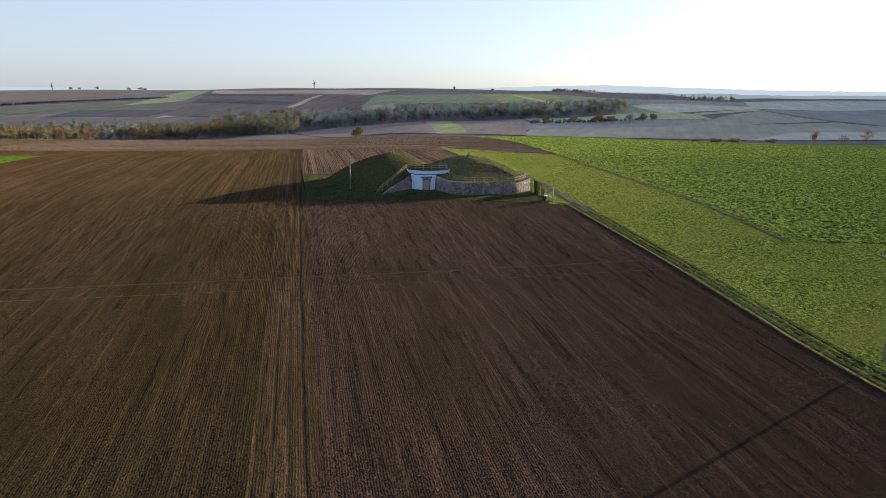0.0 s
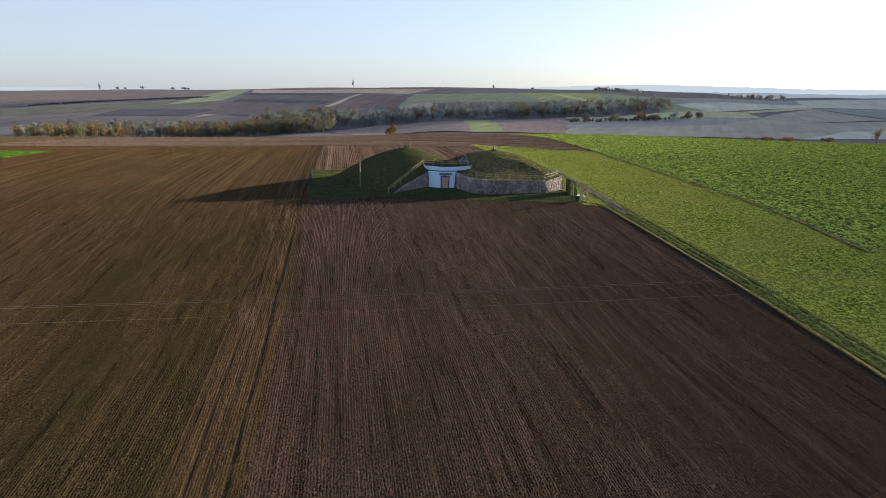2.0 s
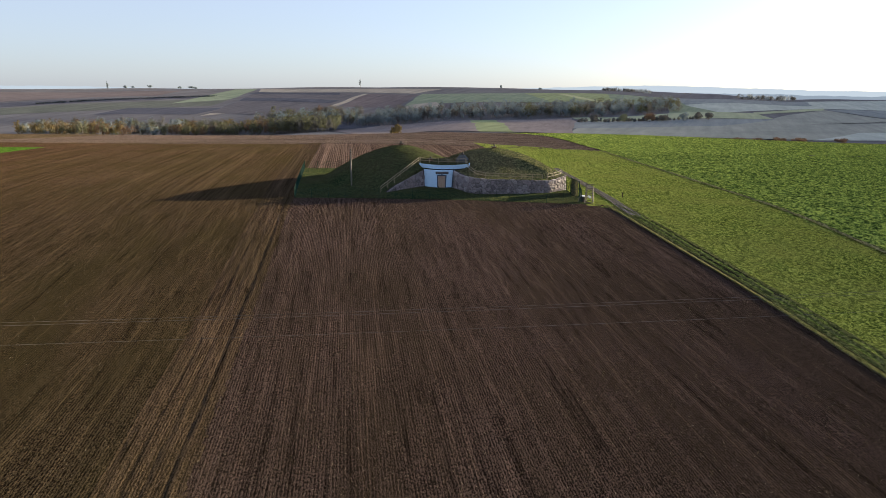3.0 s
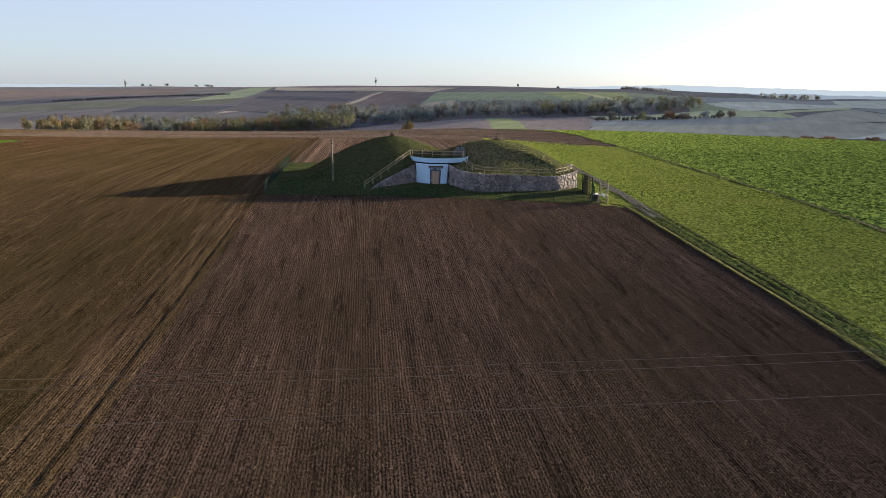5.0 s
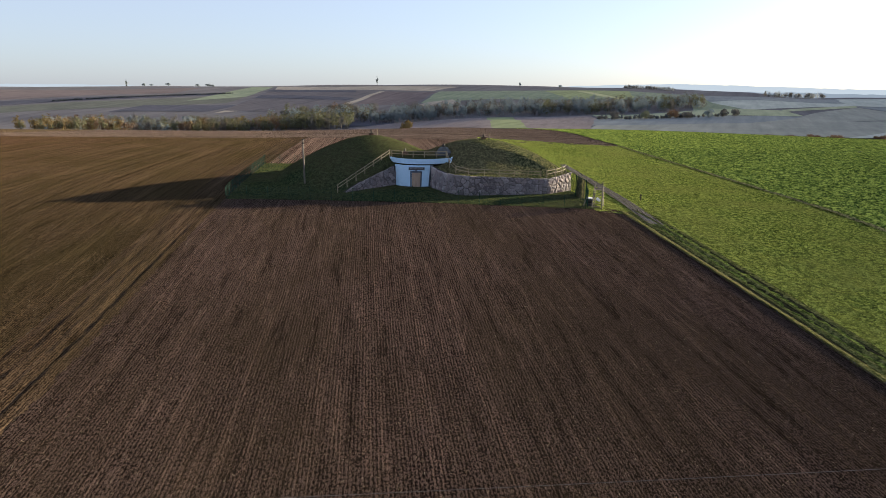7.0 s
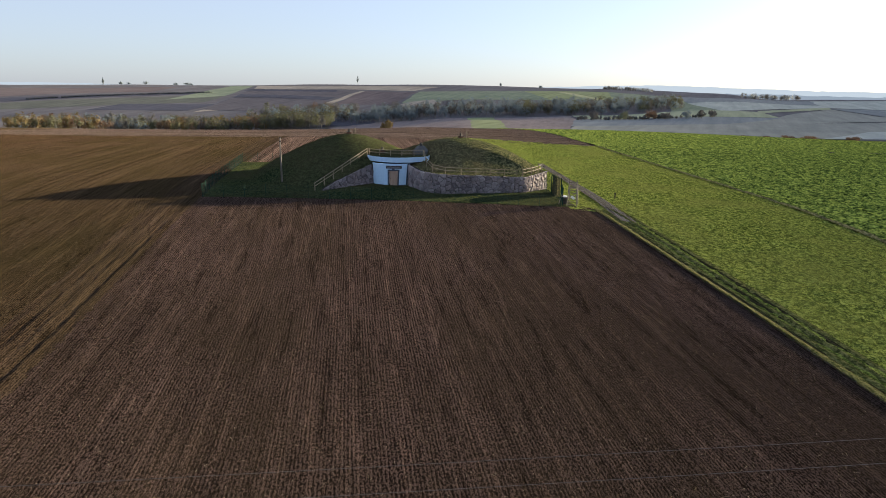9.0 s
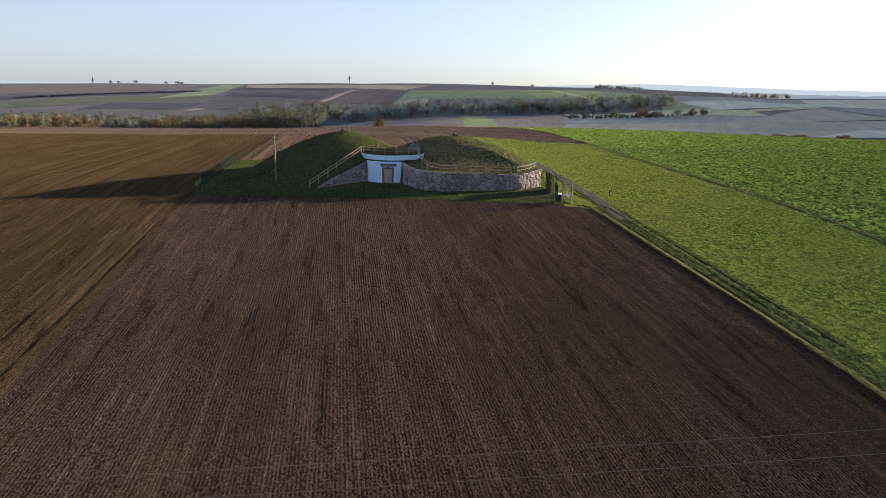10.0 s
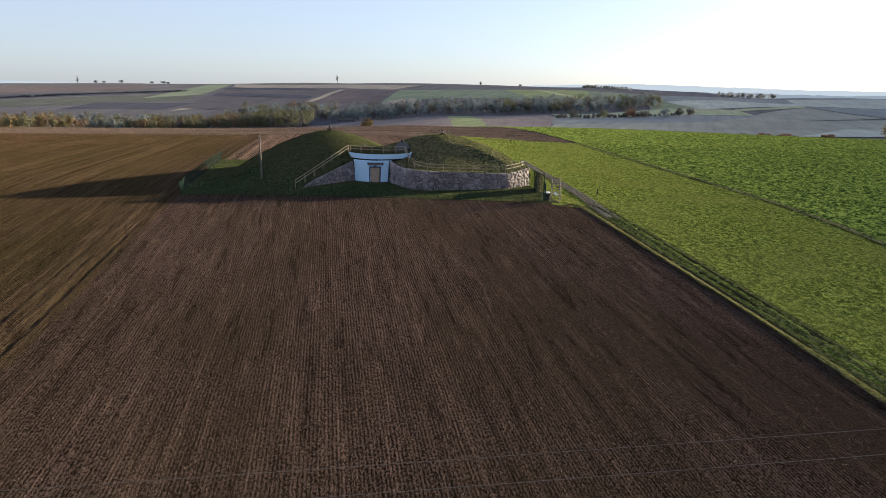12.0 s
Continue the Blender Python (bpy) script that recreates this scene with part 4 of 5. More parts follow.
for p, q in ((ga, gm), (gm, gb)):
    z = lz(*p) + 0.1
    P, Q = Vector((*p, z)), Vector((*q, z))
    d = (Q - P).normalized()
    P, Q = P + d * 0.05, Q - d * 0.05
    bm = bmesh.new()
    for a, b in ((P, Q), (P + Vector((0, 0, 2.6)), Q + Vector((0, 0, 2.6))), (P, P + Vector((0, 0, 2.6))), (Q, Q + Vector((0, 0, 2.6)))):
        beam(bm, a, b, 0.05, 0.05)
    leaf = part("gate_leaf", bm, M_WIRE, gate)
    bm = bmesh.new()
    L = (Q - P).length
    for i in range(1, int(L / 0.09)):
        beam(bm, P + d * (i * 0.09), P + d * (i * 0.09) + Vector((0, 0, 2.6)), 0.005, 0.005)
    for i in range(1, 9):
        beam(bm, P + Vector((0, 0, i * 0.29)), Q + Vector((0, 0, i * 0.29)), 0.007, 0.007)
    part("mesh", bm, M_WIRE, leaf)
for p in (ga, gb):
    bm = bmesh.new()
    box(bm, (p[0], p[1], lz(*p) + 1.35), (0.1, 0.1, 2.9), None, 0.01)
    part("gate_post", bm, M_WIRE, gate)

# hunting stand by the lane
sx, sy = 20.2, 125.2
hs = thing("hunting_stand", "tall open hunting stand of weathered grey poles", "hunting stand", (sx, sy, lz(sx, sy)), -14)
legs = [((-0.58, -0.8, -0.1), (-0.46, 0.1, 3.1)), ((0.58, -0.8, -0.1), (0.46, 0.1, 3.1)), ((-0.56, 0.9, -0.1), (-0.46, 0.7, 2.3)), ((0.56, 0.9, -0.1), (0.46, 0.7, 2.3))]
for p, q in legs:
    part("leg", tube(bmesh.new(), p, q, 0.06, 0.05, 7), M_POLE, hs)
for i in range(7):
    f = 0.1 + i * 0.105
    p = Vector(legs[0][0]).lerp(Vector(legs[0][1]), f)
    q = Vector(legs[1][0]).lerp(Vector(legs[1][1]), f)
    part("rung", tube(bmesh.new(), p - Vector((0.08, 0, 0)), q + Vector((0.08, 0, 0)), 0.035, 0.035, 6), M_POLE, hs)
for p, q in (((-0.5, 0.03, 2.85), (0.5, 0.03, 2.85)), ((-0.5, 0.7, 2.2), (0.5, 0.7, 2.2)), ((-0.48, 0.0, 2.7), (-0.48, 0.75, 2.25)), ((0.48, 0.0, 2.7), (0.48, 0.75, 2.25)),
             ((-0.54, 0.86, 0.5), (0.5, 0.74, 1.8)), ((-0.55, -0.55, 0.75), (-0.52, 0.84, 1.1)), ((0.55, -0.55, 0.75), (0.52, 0.84, 1.1))):
    part("brace", tube(bmesh.new(), p, q, 0.04, 0.04, 6), M_POLE, hs)
bm = bmesh.new()
box(bm, (0, 0.42, 2.08), (1.0, 0.5, 0.06), None, 0.01)
part("seat", bm, M_WOOD, hs, "grey plank seat")
bm = bmesh.new()
box(bm, (0.1, -0.55, 1.05), (0.55, 0.05, 0.3), Matrix.Rotation(radians(35), 4, "Y"), 0.01)
part("notice_board", bm, M_LID, hs, "small white board")

bx, by = 19.3, 125.6
bl = thing("water_barrel", "dark barrel with a white lid beside the stand", "barrel", (bx, by, lz(bx, by)))
bm = bmesh.new()
tube(bm, (0, 0, 0), (0, 0, 0.45), 0.33, 0.37, 14)
tube(bm, (0, 0, 0.45), (0, 0, 0.95), 0.37, 0.33, 14)
part("body", bm, M_DARK, bl, "", True)
bm = bmesh.new()
tube(bm, (0, 0, 0.95), (0, 0, 1.08), 0.37, 0.33, 14)
part("lid", bm, M_LID, bl, "white plastic lid")
pk = thing("leaning_plank", "grey plank leaning against the barrel", "plank", (bx - 0.55, by - 0.25, lz(bx, by)))
part("board", beam(bmesh.new(), (-0.25, -0.1, 0.0), (0.2, 0.1, 1.35), 0.14, 0.03), M_POLE, pk)

for x, y in ((26.4, 131.6),):
    st = thing("field_stake", "short dark timber stake at the meadow edge", "stake", (x, y, lz(x, y)))
    bm = bmesh.new()
    box(bm, (0, 0, 0.4), (0.13, 0.13, 0.95), None, 0.015)
    part("post", bm, M_BARK, st)
    bm = bmesh.new()
    box(bm, (0, -0.08, 0.72), (0.2, 0.03, 0.16))
    part("tag", bm, M_DARK, st)

# ---- lane and ruts right of the field ----
def lane_relief(x, y):
    return 0.06 * smooth_noise(x, y, 0.3, 51) - 0.05
drape("grass_verge", [(19.8, 122.6), (25.0, 121.2), (24.6, 178), (12.6, 161)], 40, 160, M_MEADOW, 0.045, "rough grass between the fence and the lane", "grass", tufty(0.08, 57))
drape("gravel_lane", [(24.7, 117.5), (26.4, 117.0), (19.7, 172), (18.5, 171)], 30, 260, M_GRAVEL, 0.17,
      "grey gravel lane beside the fenced mounds", "lane", lane_relief)
def rut_bed(x, y):
    u = (x - R0[0]) * RU[0] + (y - R0[1]) * RU[1] + 0.12 * np.sin(y / 7.0) + 0.2 * smooth_noise(x, y, 3.0, 54)
    z = u * 0
    for c, a in ((0.75, 0.09), (1.6, 0.14), (2.5, 0.18)):
        z = z - a * np.exp(-((u - c) / 0.24) ** 2)
    return z + 0.09 * np.exp(-((u - 0.05) / 0.2) ** 2) + 0.08 * np.exp(-((u - 2.05) / 0.2) ** 2)
def ruts(x, y):
    return rut_bed(x, y) + 0.05 * smooth_noise(x, y, 0.32, 53) + 0.03 * smooth_noise(x, y, 0.9, 55)
def at_edge(u, v):
    p = np.array(R0) + RU * u + RV * v
    return (p[0], p[1])
M_VERGE = grass("verge_grass", (0.0493, 0.0609, 0.0203), (0.123, 0.136, 0.0435), (0.239, 0.239, 0.0957))
drape("rutted_verge", [at_edge(-0.15, -60), at_edge(3.2, -60), at_edge(3.2, 69.5), at_edge(-0.15, 69.5)], 44, 620, M_VERGE, 0.10,
      "rutted grassy verge with wheel tracks along the field", "verge", ruts, sway=edge_sway)
# Rut earth, darkened further: the shade in the tracks is put into it.
M_RUT = soil("shaded_rut_earth", (0.014, 0.014, 0.008), (0.034, 0.034, 0.018), (0.07, 0.066, 0.035), streak=1.0, fleck_at=0.85)
for c, wide in ((0.62, 0.13), (1.47, 0.15), (2.42, 0.26)):
    drape("wheel_rut", [at_edge(c - wide, -60), at_edge(c + wide, -60), at_edge(c + wide, 69), at_edge(c - wide, 69)], 6, 420, M_RUT, 0.15,
          "earthy wheel rut in the verge, darkened with its shade", "rut", rut_bed, sway=edge_sway)


# ---- power line ----
def power_pole(x, y, label):
    p = thing("power_pole", label, "power pole", (x, y, lz(x, y)), 10.4, "power line")
    part("shaft", tube(bmesh.new(), (0, 0, -0.5), (0, 0, 9.9), 0.19, 0.12, 12), M_CONCRETE, p, "grey concrete shaft", True)
    bm = bmesh.new()
    box(bm, (0, 0, 9.55), (0.1, 4.0, 0.12), None, 0.01)
    arm = part("crossarm", bm, M_STEEL, p, "galvanised crossarm")
    for o in (-1.75, 0.12, 1.75):
        bm = bmesh.new()
        tube(bm, (0, o, 9.6), (0, o, 9.85), 0.05, 0.07, 8)
        tube(bm, (0, o, 9.85), (0, o, 10.02), 0.08, 0.05, 8)
        part("insulator", bm, M_BRICK, arm, "brown ceramic insulator")
    return p


P1, P2 = (41.1, 58.9), (-78.0, 37.6)
power_pole(*P1, "grey concrete power pole with a steel crossarm")
power_pole(*P2, "grey concrete power pole at the far side of the field")
for o, lift in ((-1.55, 0.0), (0.0, 0.37), (1.55, 0.0)):
    a = Vector((P1[0] - o * 0.18, P1[1] + o * 0.98 + 0.2, 5.62 + lift))
    b = Vector((P2[0] - o * 0.18, P2[1] + o * 0.98 + 0.2, 5.62 + lift))
    w = thing("power_cable", "thin grey power cable sagging between the poles", "cable", (0, 0, 0), 0, "power line")
    bm = bmesh.new()
    n = 40
    ps = []
    for i in range(n + 1):
        f = i / n
        q = a.lerp(b, f)
        q.z -= 4 * 0.68 * f * (1 - f)
        ps.append(q)
    rings = [[bm.verts.new(p + Vector((0, 0.0055 * math.cos(t), 0.0055 * math.sin(t)))) for t in (0, 1.57, 3.14, 4.71)] for p in ps]
    for r1, r2 in zip(rings, rings[1:]):
        for i in range(4):
            bm.faces.new((r1[i - 1], r1[i], r2[i], r2[i - 1]))
    part("strand", bm, M_CABLE, w)

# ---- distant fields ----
# Haze is put into these soils and grasses, paler and bluer than bare.
M_F_MAUVE = hazed_farland("hazed_mauve_soil", (0.0907, 0.0882, 0.102), (0.12, 0.116, 0.129))
M_F_MAUVE2 = hazed_farland("hazed_valley_mauve_soil", (0.1731, 0.1513, 0.1533), (0.2246, 0.1933, 0.1891), 0.1, 2.0)
M_F_DARK = hazed_farland("hazed_dark_soil_and_shade", (0.061, 0.0645, 0.0859), (0.0875, 0.0918, 0.117))
M_F_UMBER = hazed_farland("hazed_umber_soil", (0.0966, 0.0856, 0.0966), (0.138, 0.121, 0.131))
M_F_PINK = hazed_farland("hazed_pink_soil", (0.12, 0.104, 0.109), (0.153, 0.131, 0.135))
M_F_GREY = hazed_farland("hazed_grey_stubble", (0.0882, 0.0983, 0.0932), (0.12, 0.129, 0.117))
M_F_GREEN = hazed_farland("hazed_green_wheat", (0.139, 0.176, 0.139), (0.199, 0.231, 0.171))
M_F_OLIVE = hazed_farland("hazed_olive_grass", (0.179, 0.214, 0.124), (0.248, 0.276, 0.159))
M_F_STRAW = hazed_farland("hazed_straw_grass", (0.297, 0.31, 0.186), (0.366, 0.37, 0.228))
M_F_TAN = hazed_farland("hazed_tan_stubble", (0.228, 0.21, 0.193), (0.297, 0.272, 0.24))
M_F_SLATE = hazed_farland("hazed_slate_soil", (0.2027, 0.2157, 0.2036), (0.2528, 0.2603, 0.2377))
M_F_INK = hazed_farland("hazed_ink_soil", (0.1625, 0.1844, 0.2034), (0.2039, 0.225, 0.234))
M_F_SAGE = hazed_farland("hazed_sage_grass", (0.272, 0.305, 0.299), (0.341, 0.367, 0.342))
M_F_MOSS = hazed_farland("hazed_moss_grass", (0.241, 0.272, 0.193), (0.302, 0.326, 0.23))
laid = []


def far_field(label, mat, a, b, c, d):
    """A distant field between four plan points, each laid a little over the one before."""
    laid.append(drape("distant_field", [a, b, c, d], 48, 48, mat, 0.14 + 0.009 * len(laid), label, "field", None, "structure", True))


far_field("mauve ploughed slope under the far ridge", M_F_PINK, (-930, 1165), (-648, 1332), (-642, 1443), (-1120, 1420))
# Terrace banks carry their shade as dark colour, here and twice below.
far_field("terrace bank across the far slope, shade in its dark tone", M_F_DARK, (-860, 1090), (-530, 1320), (-549, 1342), (-905, 1150))
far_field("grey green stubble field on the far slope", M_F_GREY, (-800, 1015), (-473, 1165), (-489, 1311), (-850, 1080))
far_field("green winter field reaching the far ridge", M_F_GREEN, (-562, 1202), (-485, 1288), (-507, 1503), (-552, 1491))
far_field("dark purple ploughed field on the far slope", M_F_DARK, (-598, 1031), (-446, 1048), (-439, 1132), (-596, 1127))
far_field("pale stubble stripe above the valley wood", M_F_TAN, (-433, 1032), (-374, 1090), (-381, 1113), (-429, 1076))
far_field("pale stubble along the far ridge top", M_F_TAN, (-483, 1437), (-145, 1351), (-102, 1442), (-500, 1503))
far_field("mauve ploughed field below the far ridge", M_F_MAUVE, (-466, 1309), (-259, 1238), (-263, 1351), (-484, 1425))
far_field("terrace bank below the far ridge, shade in its dark tone", M_F_DARK, (-490, 1403), (-287, 1332), (-296, 1373), (-487, 1442))
far_field("terrace bank on the far slope, shade in its dark tone", M_F_DARK, (-456, 1249), (-275, 1195), (-269, 1237), (-468, 1321))
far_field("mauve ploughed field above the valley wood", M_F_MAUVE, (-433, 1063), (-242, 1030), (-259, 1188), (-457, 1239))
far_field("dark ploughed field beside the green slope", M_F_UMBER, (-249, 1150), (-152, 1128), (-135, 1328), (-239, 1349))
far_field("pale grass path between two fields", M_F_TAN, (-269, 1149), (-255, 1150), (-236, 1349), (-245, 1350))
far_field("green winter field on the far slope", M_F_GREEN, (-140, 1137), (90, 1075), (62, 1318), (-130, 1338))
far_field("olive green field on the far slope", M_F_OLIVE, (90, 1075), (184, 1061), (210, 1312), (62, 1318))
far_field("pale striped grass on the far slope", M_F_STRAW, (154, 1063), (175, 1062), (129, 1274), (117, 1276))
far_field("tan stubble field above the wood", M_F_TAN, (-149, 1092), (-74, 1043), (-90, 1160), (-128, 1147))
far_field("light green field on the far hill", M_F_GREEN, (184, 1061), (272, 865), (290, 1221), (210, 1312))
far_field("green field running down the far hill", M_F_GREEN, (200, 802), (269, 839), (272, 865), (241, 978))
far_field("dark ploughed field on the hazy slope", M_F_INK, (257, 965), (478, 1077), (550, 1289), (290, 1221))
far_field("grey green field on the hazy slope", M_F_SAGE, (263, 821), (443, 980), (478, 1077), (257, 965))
far_field("broad field towards the hazy distance, haze in its sage tone", M_F_SAGE, (443, 980), (799, 1152), (1060, 1500), (550, 1289))
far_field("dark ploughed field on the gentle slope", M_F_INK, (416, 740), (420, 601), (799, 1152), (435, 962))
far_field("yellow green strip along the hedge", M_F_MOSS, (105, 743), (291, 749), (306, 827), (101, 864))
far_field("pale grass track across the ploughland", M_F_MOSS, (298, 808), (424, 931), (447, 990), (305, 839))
far_field("ploughed field across the valley, haze in its slate tone", M_F_SLATE, (187, 626), (409, 731), (428, 939), (294, 757))
far_field("ploughed field below the hedge, haze in its dark slate tone", M_F_INK, (58, 596), (187, 626), (290, 745), (84, 738))
far_field("ploughed field below the green crop, haze in its slate tone", M_F_SLATE, (62, 528), (224, 482), (414, 716), (76, 601))
far_field("field at the valley edge, haze in its dull slate tone", M_F_SLATE, (289, 575), (403, 576), (420, 601), (406, 722))
far_field("green field in the valley, haze in its sage tone", M_F_SAGE, (212, 482), (395, 500), (407, 582), (289, 575))
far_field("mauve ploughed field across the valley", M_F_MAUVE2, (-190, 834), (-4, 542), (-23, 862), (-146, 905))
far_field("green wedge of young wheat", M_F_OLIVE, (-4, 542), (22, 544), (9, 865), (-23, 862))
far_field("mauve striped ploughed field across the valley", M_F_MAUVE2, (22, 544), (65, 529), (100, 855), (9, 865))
# Ground in shade beside the wood, laid as a dark patch of colour.
far_field("shaded ground under the long wood, painted dark", M_F_DARK, (-198, 855), (-137, 895), (-150, 981), (-238, 1043))

drape("young_crop", [(-250, 165), (-114, 176), (-117, 200), (-255, 196)], 60, 16, M_YOUNG, 0.10, "small bright green plot of young crop", "crop field")
drape("dry_margin", [(-260, 150), at_strip(-110, 222), at_strip(-118, 238), (-290, 165)], 60, 10, M_MARGIN, 0.10, "pale dry grass margin between fields", "margin")
drape("tilled_field", [(-300, 170), at_strip(-120, 238), (-190, 384), (-330, 384)], 60, 60, M_STUBBLE2, 0.05, "brown tilled field sloping to the valley", "field")
drape("grass_margin", [(215, 292), (12, 366), (14, 392), (232, 318)], 90, 16, M_MEADOW, 0.28, "sunlit grass margin along the ridge", "margin")
drape("meadow", [(24.2, 122), (2, 240), (1.0, 243), (-1, 243)], 8, 80, M_MEADOW, 0.055, "thin edge of meadow grass", "meadow")


# ---- hazy hills on the horizon: a glowing backdrop ----
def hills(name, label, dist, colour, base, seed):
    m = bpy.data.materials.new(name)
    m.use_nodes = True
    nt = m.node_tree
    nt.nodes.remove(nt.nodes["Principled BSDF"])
    # The haze colour is emitted: the hills glow and take no sunlight.
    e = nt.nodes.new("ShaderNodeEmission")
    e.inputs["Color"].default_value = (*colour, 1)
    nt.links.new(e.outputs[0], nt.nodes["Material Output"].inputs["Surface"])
    a = np.radians(np.linspace(-42, 48, 400))
    deg = np.degrees(a)
    top = base(deg) + 5 * (smooth_noise(deg, deg * 0, 3.0, seed) - 0.5) + 4 * (smooth_noise(deg, deg * 0, 0.35, seed + 1) - 0.5)
    x, y = dist * np.sin(a), dist * np.cos(a)
    v = np.concatenate([np.stack([x, y, top * 0 - 40], -1), np.stack([x, y, top], -1)])
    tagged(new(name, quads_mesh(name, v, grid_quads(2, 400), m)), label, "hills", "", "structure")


hills("backdrop", "glowing backdrop of pale hazy hills on the far horizon", 4700, (0.074, 0.086, 0.098), lambda d: 18 + 34 * np.exp(-((d - 12) / 11) ** 2) + 12 * np.exp(-((d + 36) / 10) ** 2), 301)
hills("backdrop", "glowing backdrop of grey blue hazy hills below the horizon", 3600, (0.040, 0.049, 0.060), lambda d: -8 + 20 * np.exp(-((d - 15) / 9) ** 2) + 14 * np.exp(-((d + 38) / 9) ** 2) + 8 * np.exp(-((d - 33) / 8) ** 2), 303)

# ---- trees ----
# Far trunks: bark paled so that it carries the haze.
M_BARK_FAR = plain("hazed_grey_bark", (0.15, 0.145, 0.14), (0.22, 0.21, 0.2), 2, 0.95, 0.0)
NORMALS = []


def crown_mesh(name, v, q, mat, normals):
    """Leaf clumps shaded as one rounded crown."""
    me = quads_mesh(name, v, q, mat, True)
    me.normals_split_custom_set_from_vertices(np.asarray(normals, np.float32))
    return me


def crown_arrays(rng, c, rx, ry, rz, n, leaf, lumps=14):
    """Leaf clumps gathered round random lumps: an uneven crown with gaps."""
    k = rng.normal(size=(lumps, 3))
    k /= np.linalg.norm(k, axis=1)[:, None]
    k *= rng.uniform(0.35, 0.85, (lumps, 1))
    pick = rng.integers(0, lumps, n)
    p = k[pick] + rng.normal(size=(n, 3)) * 0.19
    p = p * np.array((rx, ry, rz)) + np.array(c)
    out = (p - np.array(c)) / np.array((rx, ry, rz))
    out = out / np.maximum(np.linalg.norm(out, axis=1), 1e-3)[:, None] + rng.normal(size=(n, 3)) * 0.45
    soft = 0.55 * (p - np.array(c)) / np.array((rx, ry, rz)) + 0.45 * ((p - np.array(c)) / np.array((rx, ry, rz)) - k[pick]) / 0.25 + (0, 0, 0.15)
    NORMALS.append(np.repeat(soft / np.maximum(np.linalg.norm(soft, axis=1), 1e-3)[:, None], 4, 0))
    u = np.cross(out, rng.normal(size=(n, 3)))
    u /= np.linalg.norm(u, axis=1)[:, None]
    w = np.cross(out, u)
    w /= np.linalg.norm(w, axis=1)[:, None]
    s = leaf * rng.uniform(0.5, 1.2, (n, 1))
    v = np.stack([p + u * s, p + w * s * 0.7, p - u * s, p - w * s * 0.7], 1).reshape(-1, 3)
    return v, np.arange(4 * n).reshape(-1, 4)


def leaf_crown(rng, c, rx, rz, n, leaf):
    """A far crown: small leaf sprays gathered on uneven boughs, with gaps; places, quads and soft normals."""
    lumps = 13
    k = rng.normal(size=(lumps, 3))
    k /= np.linalg.norm(k, axis=1)[:, None]
    k *= rng.uniform(0.3, 0.86, (lumps, 1))
    k[:, 2] = np.where(k[:, 2] < -0.62, -k[:, 2], k[:, 2])
    pick = rng.integers(0, lumps, n)
    size = np.array((rx, rx, rz))
    off = rng.normal(size=(n, 3)) * 0.2
    p = k[pick] + off
    far = np.linalg.norm(p, axis=1)
    p = p * np.where(far > 0.98, 0.98 / far, 1.0)[:, None]
    soft = 0.9 * p + 0.4 * off + rng.normal(size=(n, 3)) * 0.07 + np.array((0, -0.1, 0.12))
    soft /= np.maximum(np.linalg.norm(soft, axis=1), 1e-3)[:, None]
    p = p * size + np.array(c)
    u = np.cross(soft, rng.normal(size=(n, 3)))
    u /= np.linalg.norm(u, axis=1)[:, None]
    w = np.cross(soft, u)
    s = leaf * rng.uniform(0.45, 1.2, (n, 1))
    v = np.stack([p + u * s, p + w * s * 0.75, p - u * s, p - w * s * 0.75], 1).reshape(-1, 3)
    return v, np.arange(4 * n).reshape(-1, 4), np.repeat(soft, 4, 0)


def trunk_arrays(x, y, z, h, r, rng, limbs=4):
    vs, qs = [], []
    def limb(p, q, r1, r2):
        p, q = np.array(p), np.array(q)
        d = (q - p) / np.linalg.norm(q - p)
        a = np.cross(d, (0.3, 0.9, 0.1))
        a /= np.linalg.norm(a)
        b = np.cross(d, a)
        k = len(vs)
        for c, rr in ((p, r1), (q, r2)):
            for i in range(5):
                t = i * 2 * math.pi / 5
                vs.append(c + rr * (a * math.cos(t) + b * math.sin(t)))
        for i in range(5):
            qs.append((k + i, k + (i + 1) % 5, k + 5 + (i + 1) % 5, k + 5 + i))
    limb((x, y, z - 0.5), (x, y, z + h * 0.8), r, r * 0.35)
    for i in range(limbs):
        t = rng.uniform(0, 2 * math.pi)
        f = rng.uniform(0.3, 0.55)
        l = h * rng.uniform(0.25, 0.38)
        limb((x, y, z + h * f), (x + l * 0.8 * math.cos(t), y + l * 0.8 * math.sin(t), z + h * f + l * 0.75), r * 0.5, r * 0.12)
    return np.array(vs), np.array(qs)


# Bare, hazy, hedge and dark tones have haze put in as blue-grey.
T_OLIVE = leafy("olive_leaves", [(0.09425, 0.1004, 0.06619), (0.1041, 0.1091, 0.06932), (0.1173, 0.12, 0.07317)], 0.15)
T_BARE = leafy("hazed_bare_twigs", [(0.0956, 0.0989, 0.0983), (0.104, 0.105, 0.102), (0.114, 0.112, 0.107)], 0.15)
T_GOLD = leafy("golden_leaves", [(0.119, 0.09621, 0.05049), (0.1363, 0.1066, 0.05337), (0.155, 0.1198, 0.05742)], 0.15)
T_HAZE = leafy("haze_toned_leaves", [(0.29, 0.33, 0.355), (0.305, 0.345, 0.37), (0.32, 0.355, 0.38)], 0.15)
T_RUST = leafy("rust_leaves", [(0.1275, 0.09094, 0.06696), (0.1388, 0.09634, 0.06885), (0.1512, 0.1021, 0.07083)], 0.15)
